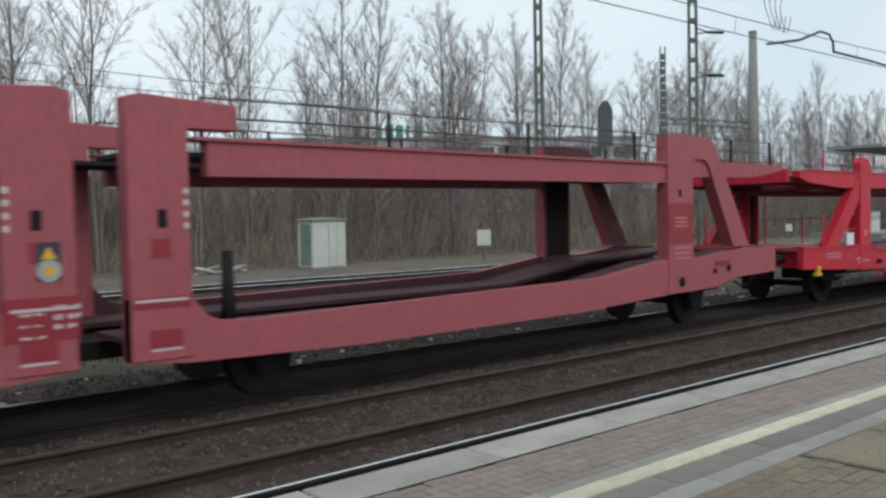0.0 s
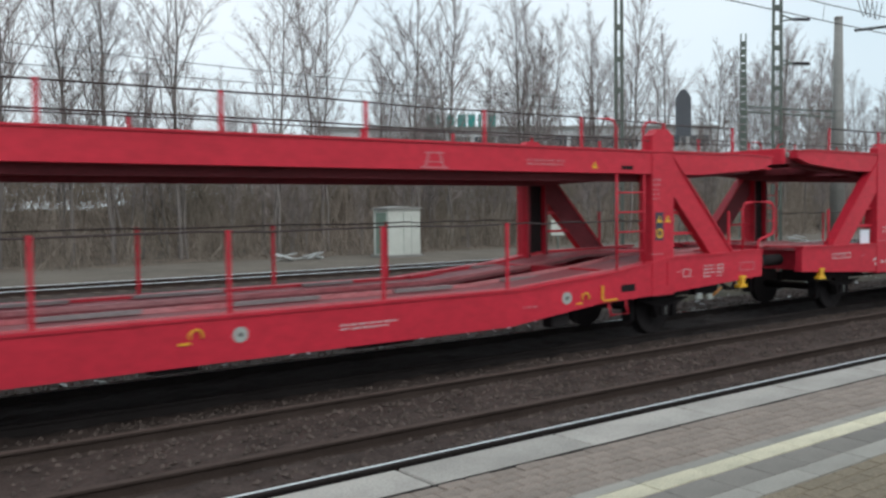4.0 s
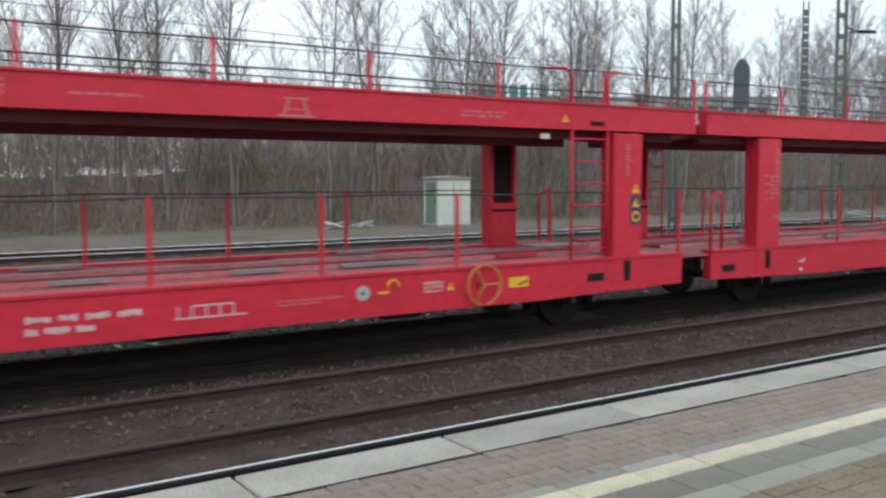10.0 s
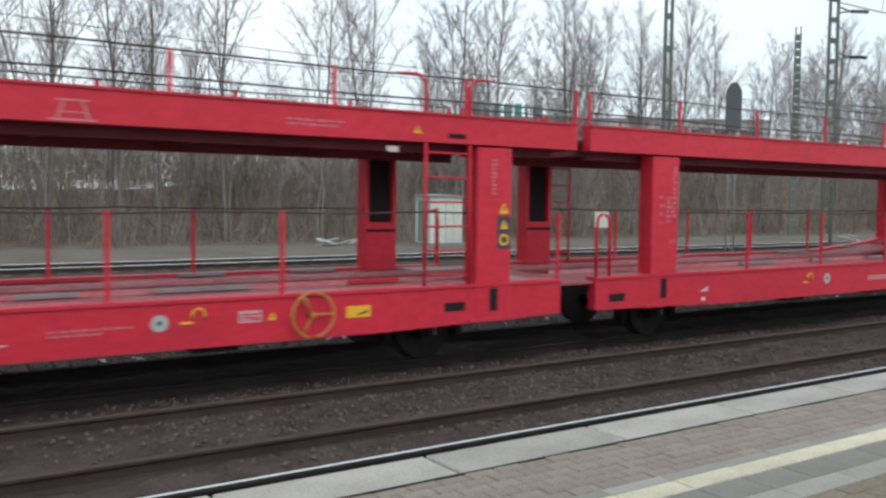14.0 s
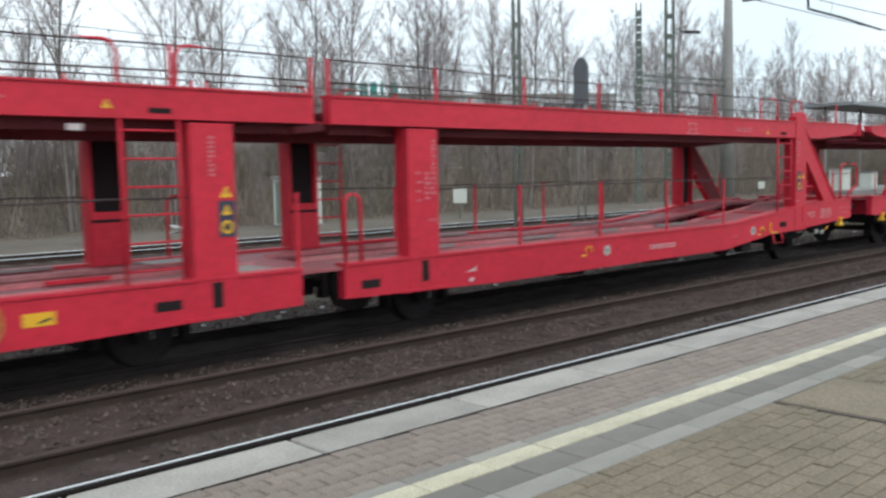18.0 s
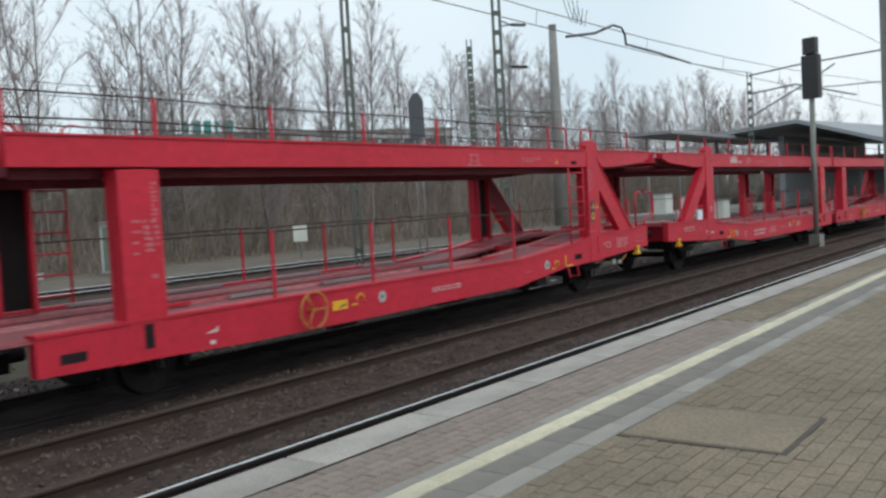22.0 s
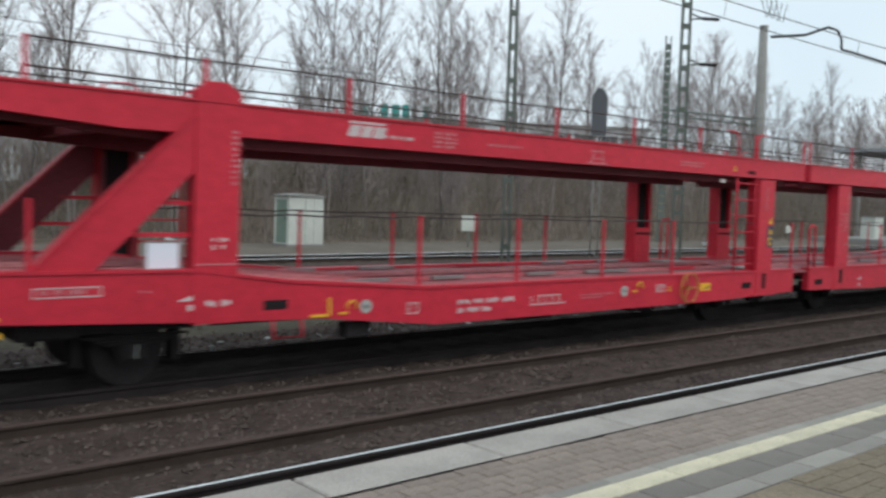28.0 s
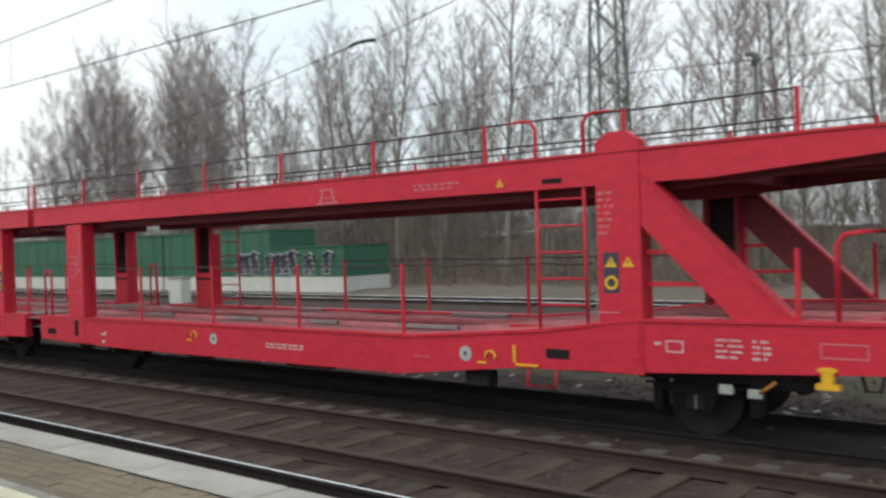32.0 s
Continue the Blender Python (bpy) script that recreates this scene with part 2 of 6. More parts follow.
OCHRE = mat("ochre_wheel_paint", (0.46, 0.19, 0.04), 0.6, 0, 0.7, 10, 40, 0.05, 0.4)
WEED = mat("dull_weeds", (0.13, 0.128, 0.085), 0.95, 0, 0.6, 1.5, 20, 0.0, 0.7, tint=(0.16, 0.125, 0.09), spec=0.1, rand=0.4, island=True)
PALE_CON = mat("pale_sleeper_concrete", (0.16, 0.15, 0.14), 0.9, 0, 0.6, 6, 50, 0.2, 0.6, rand=0.2, spec=0.2)
# Signal back lightened from black to grey, with haze in the colour.
SIGNALG = mat("hazed_signal_back", (0.085, 0.092, 0.105), 0.6, 0, 0.7, 5, 30, 0.0, 0.3)
JOINT_SAND = mat("sandy_joint_filler", (0.150, 0.120, 0.086), 0.95, 0, 0.6, 3, 60, 0.2, 0.6)
NOTICE = mat("pale_green_notice", (0.52, 0.62, 0.52), 0.6, 0, 0.8, 10, 40, 0.0, 0.3)
LITTER = mat("pale_litter", (0.42, 0.43, 0.42), 0.8, 0, 0.8, 10, 40, 0.0, 0.3)

# ---- mesh tools ----
def part(name, bm, material, parent=None, label="", kind=""):
    me = bpy.data.meshes.new(name)
    bm.to_mesh(me)
    bm.free()
    for q in (material if isinstance(material, (list, tuple)) else [material]):
        me.materials.append(q)
    ob = new(name, me)
    if parent:
        ob.parent = parent
    return tagged(ob, label, "", "", kind)


def shade_inner(bm, sd, y):
    """Gives a side frame's inward faces the second material, shade in its colour."""
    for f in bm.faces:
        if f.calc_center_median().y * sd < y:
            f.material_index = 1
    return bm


def share(name, me, parent, m):
    ob = new(name, me)
    ob.parent = parent
    ob.matrix_basis = m
    return ob


def thing(name, label, category, group="", m=None):
    ob = new(name)
    ob.empty_display_size = 0.2
    if m:
        ob.matrix_basis = m
    return tagged(ob, label, category, group)


def box(bm, x0, x1, y0, y1, z0, z1, bevel=0.0, mi=0):
    x0, x1, y0, y1, z0, z1 = min(x0, x1), max(x0, x1), min(y0, y1), max(y0, y1), min(z0, z1), max(z0, z1)
    if bevel <= 0:
        v = [bm.verts.new(p) for p in ((x0, y0, z0), (x1, y0, z0), (x1, y1, z0), (x0, y1, z0), (x0, y0, z1), (x1, y0, z1), (x1, y1, z1), (x0, y1, z1))]
        for f in ((0, 3, 2, 1), (4, 5, 6, 7), (0, 1, 5, 4), (1, 2, 6, 5), (2, 3, 7, 6), (3, 0, 4, 7)):
            bm.faces.new([v[i] for i in f]).material_index = mi
        return
    t = bmesh.new()
    box(t, x0, x1, y0, y1, z0, z1)
    bmesh.ops.bevel(t, geom=t.edges[:], offset=bevel, segments=1, affect="EDGES")
    merge(bm, t, mi)


def merge(bm, t, mi=0):
    vm = {v: bm.verts.new(v.co) for v in t.verts}
    for f in t.faces:
        bm.faces.new([vm[v] for v in f.verts]).material_index = mi
    t.free()


def prism(bm, pts, y0, y1, bevel=0.0, mi=0):
    """An outline in the plane of x and z, given depth along y."""
    t = bmesh.new()
    a = [t.verts.new((x, y0, z)) for x, z in pts]
    b = [t.verts.new((x, y1, z)) for x, z in pts]
    t.faces.new(a)
    t.faces.new(b[::-1])
    k = len(pts)
    for i in range(k):
        t.faces.new((a[i], b[i], b[(i + 1) % k], a[(i + 1) % k]))
    bmesh.ops.recalc_face_normals(t, faces=t.faces[:])
    if bevel:
        bmesh.ops.bevel(t, geom=[e for e in t.edges], offset=bevel, segments=1, affect="EDGES")
    merge(bm, t, mi)


def tube(bm, pts, r, n=6, r1=None, cap=True, mi=0):
    """A round bar through the points, its radius running from r to r1."""
    pts = [Vector(p) for p in pts]
    r1 = r if r1 is None else r1
    rings, k = [], len(pts)
    ref = None
    for i, p in enumerate(pts):
        d = (pts[min(i + 1, k - 1)] - pts[max(i - 1, 0)]).normalized()
        if ref is None:
            ref = Vector((0, 0, 1)) if abs(d.z) < 0.9 else Vector((1, 0, 0))
        a = d.cross(ref).normalized()
        b = d.cross(a)
        rr = r + (r1 - r) * i / max(1, k - 1)
        rings.append([bm.verts.new(p + rr * (math.cos(2 * math.pi * j / n) * a + math.sin(2 * math.pi * j / n) * b)) for j in range(n)])
    for q0, q1 in zip(rings, rings[1:]):
        for j in range(n):
            f = bm.faces.new((q0[j], q0[(j + 1) % n], q1[(j + 1) % n], q1[j]))
            f.material_index, f.smooth = mi, n > 4
    if cap:
        bm.faces.new(rings[0][::-1]).material_index = mi
        bm.faces.new(rings[-1]).material_index = mi


def disc(bm, c, r, y0, y1, n=16, mi=0):
    """A round plate whose axis runs along y."""
    tube(bm, [(c[0], y0, c[1]), (c[0], y1, c[1])], r, n, mi=mi)


# ---- the plan: tracks on a wide curve; s runs along them, off across them from the rail nearest the platform ----
DA, K = 5.983, 0.000617
PZ, EDGE = 0.38, -1.25
MID = 4.26


def at(s, off, z=0.0):
    return Vector((s, DA + off - K * s * s / 2, z))


def frame_at(s, off, z=0.0):
    p = at(s, off, z)
    return Matrix.Translation(p) @ Matrix.Rotation(-math.atan(K * s), 4, "Z")


def ribbon(bm, s0, s1, step, o0, o1, z0, z1=None, mi=0):
    """A strip that follows the tracks from s0 to s1, between two offsets."""
    z1 = z0 if z1 is None else z1
    n = max(1, round((s1 - s0) / step))
    last = None
    for i in range(n + 1):
        s = s0 + (s1 - s0) * i / n
        cur = (bm.verts.new(at(s, o0, z0)), bm.verts.new(at(s, o1, z1)))
        if last:
            bm.faces.new((last[0], cur[0], cur[1], last[1])).material_index = mi
        last = cur


def sweep(bm, prof, s0, s1, step, mats=None):
    """A closed outline of (off, z) carried along the tracks."""
    n = max(1, round((s1 - s0) / step))
    last, k = None, len(prof)
    for i in range(n + 1):
        s = s0 + (s1 - s0) * i / n
        cur = [bm.verts.new(at(s, o, z)) for o, z in prof]
        if last:
            for j in range(k):
                f = bm.faces.new((last[j], last[(j + 1) % k], cur[(j + 1) % k], cur[j]))
                f.material_index = mats[j] if mats else 0
        last = cur

# ---- ground, ballast, rails ----
bm = bmesh.new()
vs = [bm.verts.new((x, y, -0.36)) for x, y in ((-2500, -2500), (2500, -2500), (2500, 2500), (-2500, 2500))]
bm.faces.new(vs)
tagged(part("ground", bm, EARTH), "dry brown earth with dead grass beside the railway", "ground", "", "structure")

bm = bmesh.new()
sweep(bm, [(-1.6, -0.34), (-1.35, -0.20), (7.0, -0.20), (7.9, -0.34)], -170, 260, 5)
tagged(part("track_bed", bm, BALLAST), "bed of dark brown track ballast", "ballast", "", "structure")

ns, no = 760, 62
s_ax, o_ax = np.linspace(-30, 84, ns), np.linspace(-1.34, 6.95, no)
co, fa = [], []
rng = random.Random(4)


def bed(s, o):
    """Height of the ballast: heaped up between the rails past the platform's bend, low beside the platform."""
    p = at(s, o)
    crib = 0.5 + 0.5 * math.cos(2 * math.pi * s / 0.63)
    fill = min(1, max(0, (s + 1.5) / 4))
    z = -0.178 + 0.026 * noise.noise((p.x * 3.1, p.y * 3.1, 1)) - 0.012 * crib * (1 - fill)
    if 0.25 < o < 3.2:
        edge = min(1, max(0, min(abs(o - 0.93), abs(o - 2.45)) / 0.16 - .25))
        z += 0.085 * fill * (.45 + .55 * edge) * (0.8 + 0.5 * noise.noise((p.x * .55, p.y * .9, 7)))
    elif o >= 3.2:
        z += 0.055
    if s < -2 and 0.2 < o < 3.0:
        z += 0.02
    if o < -0.12:
        z -= 0.12
    return z


for i in range(ns):
    for j in range(no):
        p = at(s_ax[i], o_ax[j])
        z = bed(s_ax[i], o_ax[j]) + rng.uniform(-0.014, 0.014)
        co.append((p.x, p.y, z))
for i in range(ns - 1):
    for j in range(no - 1):
        a = i * no + j
        fa.append((a, a + no, a + no + 1, a + 1))
me = bpy.data.meshes.new("ballast")
me.from_pydata(co, [], fa)
me.materials.append(BALLAST)
me.materials.append(BED_DARK)
# Strip under the train darker: oil, and the train's shade, in its colour.
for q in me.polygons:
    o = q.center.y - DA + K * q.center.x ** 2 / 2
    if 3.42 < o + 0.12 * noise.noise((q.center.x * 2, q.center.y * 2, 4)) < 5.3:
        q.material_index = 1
tagged(new("ballast", me), "coarse dark brown stone ballast round the sleepers", "ballast", "", "stuff")

# loose stones near the platform
co, fa = [], []
rng = random.Random(8)
for i in range(36000):
    s, o = rng.uniform(-12, 30), rng.uniform(-1.2, 3.3) if i % 5 else rng.uniform(5.2, 6.8)
    if rng.random() > min(1, max(.12, (s + 1.3 * o - 2) / 5)):
        continue
    r = rng.uniform(0.016, 0.038)
    if i % 40 == 0:
        r *= 1.4
    p = at(s, o, bed(s, o) + rng.uniform(-0.008, 0.012))
    base = len(co)
    a0 = rng.uniform(0, 6.28)
    for k in range(4):
        a = a0 + k * math.pi / 2 + rng.uniform(-0.3, 0.3)
        rr = r * rng.uniform(0.7, 1.25)
        co.append((p.x + rr * math.cos(a), p.y + rr * math.sin(a), p.z + r * rng.uniform(-0.3, 0.4)))
    co.append((p.x + rng.uniform(-.3, .3) * r, p.y + rng.uniform(-.3, .3) * r, p.z + r * rng.uniform(0.6, 1.1)))
    fa += [(base, base + 1, base + 4), (base + 1, base + 2, base + 4), (base + 2, base + 3, base + 4), (base + 3, base, base + 4)]
me = bpy.data.meshes.new("ballast_stones")
me.from_pydata(co, [], fa)
me.materials.append(STONE)
tagged(new("ballast_stones", me), "loose broken ballast stones between the rails", "stones", "", "stuff")


def rail(off, top, label, s0=-170, s1=260, z=0.0, side=None, crown=1):
    bm = bmesh.new()
    prof = [(-0.036, -0.012), (-0.010, 0), (0.018, 0), (0.036, -0.008), (0.036, -0.035), (0.010, -0.05), (0.010, -0.125), (0.07, -0.15), (-0.07, -0.15), (-0.010, -0.125), (-0.010, -0.05), (-0.036, -0.035)]
    if not crown:
        prof[1], prof[2], prof[3] = (0.000, -0.007), (0.014, 0), (0.036, -0.006)
    sweep(bm, [(off + a, z + b) for a, b in prof], s0, s1, 3, [crown, 1] + [0] * 10)
    return tagged(part("rail", bm, [side or RUST, top]), label, "rail", "rails", "structure")


# Block added under the near rail, near-black for the shaded band there.
bm = bmesh.new()
sweep(bm, [(-0.045, -0.13), (0.06, -0.13), (0.06, -0.36), (-0.045, -0.36)], -2.5, 260, 3)
tagged(part("rail_bearer", bm, RAIL_DARK), "near-black block added under the rail next to the platform, for the shaded band", "bearer", "", "structure")
rail(0.0, SHINE, "steel rail with polished head next to the platform", side=RAIL_DARK, crown=0)
rail(0.93, DULLTOP, "rusty brown rail of the empty track")
rail(2.45, DULLTOP, "rusty brown rail of the empty track")
rail(3.50, RAIL_DARK, "dull dark rail under the train", side=RAIL_DARK)
rail(5.01, SHINE, "steel rail with polished head under the train", side=RAIL_DARK, crown=0)
for o in (18.6, 20.1):
    rail(o, SHINE, "polished rail of the track behind the train", z=0.10)

bm = bmesh.new()
ribbon(bm, -170, 260, 5, 7.6, 15.4, -0.336)
tagged(part("weedy_strip", bm, TURF), "dark weedy strip of earth between the two tracks", "ground", "", "structure")

bm = bmesh.new()
sweep(bm, [(15.2, -0.35), (16.6, -0.06), (20.6, -0.05), (20.9, -0.12)], -170, 260, 5)
tagged(part("track_bed", bm, BALLAST), "dark ballast bed of the track behind the train", "ballast", "", "structure")
bm = bmesh.new()
for i in range(430):
    s = -120 + i * 0.65
    m = frame_at(s, 19.35)
    t = bmesh.new()
    box(t, -0.12, 0.12, -1.3, 1.3, -0.19, -0.04)
    t.transform(m)
    merge(bm, t)
tagged(part("sleepers", bm, SLEEPER), "row of wooden sleepers of the track behind the train", "sleepers", "", "stuff")
bm = bmesh.new()
ribbon(bm, -170, 260, 5, 20.7, 23.2, -0.02, 0.12)
ribbon(bm, -170, 260, 5, 23.2, 27.4, 0.12, 0.06)
tagged(part("gravel_path", bm, SAND), "pale sandy service path beside the far track", "path", "", "structure")

bm = bmesh.new()
ribbon(bm, -170, 260, 5, 27.38, 37.5, 0.062, -0.1)
tagged(part("verge", bm, EARTH), "strip of bare earth and dead leaves under the thicket", "ground", "", "structure")

# sleepers
def sleeper_mesh(m_):
    bm = bmesh.new()
    box(bm, -0.13, 0.13, -1.3, 1.3, -0.30, -0.148, 0.012)
    me = bpy.data.meshes.new("sleeper")
    bm.to_mesh(me)
    bm.free()
    me.materials.append(m_)
    return me


sl_me = {"near": sleeper_mesh(SLEEPER), "train": sleeper_mesh(PALE_CON)}
for o, g_, lab in ((1.69, "near", "rows of weathered wooden sleepers of the empty track"), (MID, "train", "row of concrete sleepers under the train, their ends bare")):
    row = thing("sleeper_row", lab, "sleepers")
    tagged(row, kind="structure")
    rng = random.Random(3)
    for i in range(118):
        s = -24 + i * 0.63
        share("sleeper", sl_me[g_], row, frame_at(s + rng.uniform(-.02, .02), o + rng.uniform(-.04, .04), rng.uniform(-.012, .004)) @ pose(0, 0, 0, 0, 0, rng.uniform(-1.2, 1.2)))

# ---- platform ----
bm = bmesh.new()
sweep(bm, [(EDGE - 0.02, -0.34), (EDGE - 0.02, PZ - 0.05), (-17.0, PZ - 0.05), (-17.0, -0.34)], -170, 260, 4)
platform = tagged(part("platform", bm, JOINT), "low platform with pale edge slabs, pavers and a white safety line", "platform", "", "structure")


def piece(name, ls, lo, h, material, bevel=0.006):
    bm = bmesh.new()
    box(bm, -ls / 2, ls / 2, -lo / 2, lo / 2, -h, 0, bevel)
    me = bpy.data.meshes.new(name)
    bm.to_mesh(me)
    bm.free()
    me.materials.append(material)
    return me


def lay(name, me, s0, n, step, off, z, jitter=0.002):
    rng = random.Random(len(name) + n)
    for i in range(n):
        share(name, me, platform, frame_at(s0 + (i + 0.5) * step, off, z + rng.uniform(-jitter, jitter)) @ pose(0, 0, 0, rng.uniform(-.15, .15), rng.uniform(-.1, .1), 0))


SLAB_IN = EDGE - 0.442
lay("edge_slab", piece("edge_slab", 1.400, 0.415, 0.10, SLAB, 0.010), -23.96, 66, 1.42, EDGE - 0.210, PZ)
lay("stripe_slab", piece("stripe_slab", 0.492, 0.165, 0.06, STRIPE, 0.004), -10, 110, 0.50, -2.55, PZ + 0.002)
lay("grey_slab", piece("grey_slab", 0.492, 0.10, 0.06, EDGING, 0.004), -10, 110, 0.50, -2.41, PZ)
lay("tactile_slab", piece("tactile_slab", 0.392, 0.242, 0.06, TACTILE, 0.004), -10, 136, 0.40, -2.760, PZ)
lay("edging_slab", piece("edging_slab", 0.590, 0.178, 0.06, EDGING, 0.004), -10, 90, 0.60, -2.976, PZ)
# pavers between the slabs and the line
pav = piece("paver", 0.205, 0.105, 0.06, PAVER, 0.006)
rng = random.Random(21)
for r_ in range(6):
    for i in range(50):
        s = 1.0 + i * 0.212 + (0.106 if r_ % 2 else 0)
        share("paver", pav, platform, frame_at(s, SLAB_IN - 0.06 - r_ * 0.1115, PZ + rng.uniform(-.004, .003)) @ pose(0, 0, 0, rng.uniform(-.7, .7), rng.uniform(-.6, .6), rng.uniform(-.6, .6)))


def many_pavers(s0, s1, o0, o1, ls, lo, seed):
    rng = random.Random(seed)
    co, fa = [], []
    rows, n = int((o0 - o1) / lo), int((s1 - s0) / ls)
    for r_ in range(rows):
        for i in range(n):
            sc, oc = s0 + (i + 0.5 + 0.5 * (r_ % 2)) * ls, o0 - (r_ + 0.5) * lo
            z, b = PZ + rng.uniform(-.005, .003), len(co)
            for e, dz in ((0.006, -0.045), (0.006, -0.004), (0.012, 0.0)):
                for a, c in ((-1, -1), (1, -1), (1, 1), (-1, 1)):
                    co.append(tuple(at(sc + a * (ls / 2 - e / 1.6), oc + c * (lo / 2 - e / 1.6), z + dz + rng.uniform(-.0012, .0012))))
            fa += [(b, b + 1, b + 5, b + 4), (b + 1, b + 2, b + 6, b + 5), (b + 2, b + 3, b + 7, b + 6), (b + 3, b, b + 4, b + 7),
                   (b + 4, b + 5, b + 9, b + 8), (b + 5, b + 6, b + 10, b + 9), (b + 6, b + 7, b + 11, b + 10), (b + 7, b + 4, b + 8, b + 11), (b + 8, b + 9, b + 10, b + 11)]
    return co, fa


def paver_field(label, *fields):
    co, fa = [], []
    for f in fields:
        c, q = many_pavers(*f)
        fa += [tuple(i + len(co) for i in p) for p in q]
        co += c
    me = bpy.data.meshes.new("paver_field")
    me.from_pydata(co, [], fa)
    me.materials.append(PAVER_MANY)
    tagged(new("paver_field", me), label, "pavers", "", "stuff")


paver_field("brownish rectangular pavers of the platform",
            (-4.0, 16.0, -3.07, -7.2, 0.212, 0.1125, 5), (11.6, 42.0, SLAB_IN - 0.005, -2.355, 0.212, 0.1125, 6), (-9.98, 1.0, SLAB_IN - 0.005, -2.355, 0.211, 0.1125, 7),
            (16.0, 42.0, -3.07, -7.2, 0.424, 0.225, 9), (-10.0, -4.0, -3.07, -7.2, 0.424, 0.225, 10), (-10.0, 42.0, -7.2, -16.8, 0.424, 0.225, 11))
bm = bmesh.new()
ribbon(bm, -170, -10, 5, EDGE - 0.435, -16.9, PZ - 0.012)
ribbon(bm, 42, 260, 5, EDGE - 0.435, -16.9, PZ - 0.012)
ribbon(bm, -10, 42, 2, -7.2, -16.9, PZ - 0.012)
ribbon(bm, -10, 42, 2, -5.9, -7.25, PZ - 0.016)
part("far_paving", bm, PAVER_MANY, platform)
bm = bmesh.new()
ribbon(bm, 45, 260, 5, -2.47, -2.63, PZ - 0.006)
part("far_stripe", bm, STRIPE, platform)
bm = bmesh.new()
ribbon(bm, 69.7, 260, 5, EDGE - 0.005, EDGE - 0.415, PZ - 0.006)
ribbon(bm, -170, -24, 5, EDGE - 0.005, EDGE - 0.415, PZ - 0.006)
part("far_edge", bm, SLAB, platform)

bm = bmesh.new()
ribbon(bm, -10, 42, 1, SLAB_IN - 0.012, -2.352, PZ - 0.009)
ribbon(bm, -10, 42, 1, -3.07, -16.85, PZ - 0.009)
part("joint_filler", bm, JOINT_SAND, platform)
bm = bmesh.new()
last = None
for i in range(261):
    s = -10 + i * 0.2
    wv = 0.007 * noise.noise((s * 1.7, 0, 3))
    cur = (bm.verts.new(at(s, EDGE - 0.416, PZ - 0.004)), bm.verts.new(at(s, EDGE - 0.458 + wv, PZ + 0.002)))
    if last:
        bm.faces.new((last[0], last[1], cur[1], cur[0]))
    last = cur
part("open_joint", bm, GAP_DARK, platform, "dark open joint behind the edge slabs")

# concrete cover plate let into the paving
cover = thing("cover_plate", "worn concrete cover plate with dark gaps in the paving", "cover")
bm = bmesh.new()
t = bmesh.new()
box(t, 0.02, 0.98, -1.13, -0.02, -0.04, 0.012, 0.006)
t.transform(frame_at(5.92, -3.08, PZ))
merge(bm, t)
part("plate", bm, PAVER_MANY, cover)
bm = bmesh.new()
t = bmesh.new()
box(t, -0.02, 1.02, -1.17, 0.0, -0.04, 0.006)
t.transform(frame_at(5.92, -3.08, PZ))
merge(bm, t)
part("frame", bm, JOINT, cover)

# slim post on the platform
post = thing("platform_post", "slim grey-green steel post standing on the platform", "post", m=pose(3.66, 0.664, PZ))
bm = bmesh.new()
tube(bm, [(0, 0, 0), (0, 0, 3.6)], 0.043, 20)
part("pole", bm, LAMPG, post)
bm = bmesh.new()
tube(bm, [(0, 0, 0), (0, 0, 0.03)], 0.075, 16)
part("base_flange", bm, LAMPG, post)
bm = bmesh.new()
tube(bm, [(0, 0, 3.6), (0, 0, 3.63)], 0.038, 16, 0.02)
part("cap", bm, LAMPG, post)

# ---- the train ----
HALF = 1.508
LONG = 1.025
PITCH = 31.0 * LONG
KEYED = []


def wheelset(parent, x, radius=0.40):
    """Two wheels on an axle; it turns about y."""
    bm = bmesh.new()
    for sd in (-1, 1):
        y = sd * 0.75
        tube(bm, [(0, y - 0.065, 0), (0, y + 0.065, 0)], radius, 28)
        tube(bm, [(0, y - sd * 0.095, 0), (0, y - sd * 0.065, 0)], radius + 0.028, 28)
        tube(bm, [(0, y + sd * 0.05, 0), (0, y + sd * 0.085, 0)], 0.13, 14)
        for k in range(4):
            a = k * math.pi / 2
            tube(bm, [(0.22 * math.cos(a), y + sd * 0.06, 0.22 * math.sin(a)), (0.22 * math.cos(a), y + sd * 0.075, 0.22 * math.sin(a))], 0.035, 8)
    tube(bm, [(0, -0.75, 0), (0, 0.75, 0)], 0.075, 12)
    ob = part("wheelset", bm, UNDER, parent)
    ob.matrix_basis = pose(x, 0, radius)
    return ob


def bars(bm, u0, u1, z, rows, y, h=0.03, gap=0.025, words=3, seed=0):
    """Lines of unreadable lettering as short bars."""
    rng = random.Random(seed + int(u0 * 100))
    for r_ in range(rows):
        zz = z - r_ * (h + gap)
        x, end = u0, u1 if r_ < rows - 1 or rows == 1 else u0 + (u1 - u0) * rng.uniform(.6, 1)
        while x < end - 0.02:
            w = min(end - x, (u1 - u0) / words * rng.uniform(.5, 1.2))
            cw = max(0.028, h * 0.62)
            k = max(1, round(w / (cw * 1.35)))
            for c in range(k):
                box(bm, x + c * cw * 1.35, x + c * cw * 1.35 + cw, y - 0.004, y, zz - h * rng.choice((1, 1, .8)), zz - h * rng.choice((0, 0, .15)))
            x += max(w, k * cw * 1.35) + h * 0.8


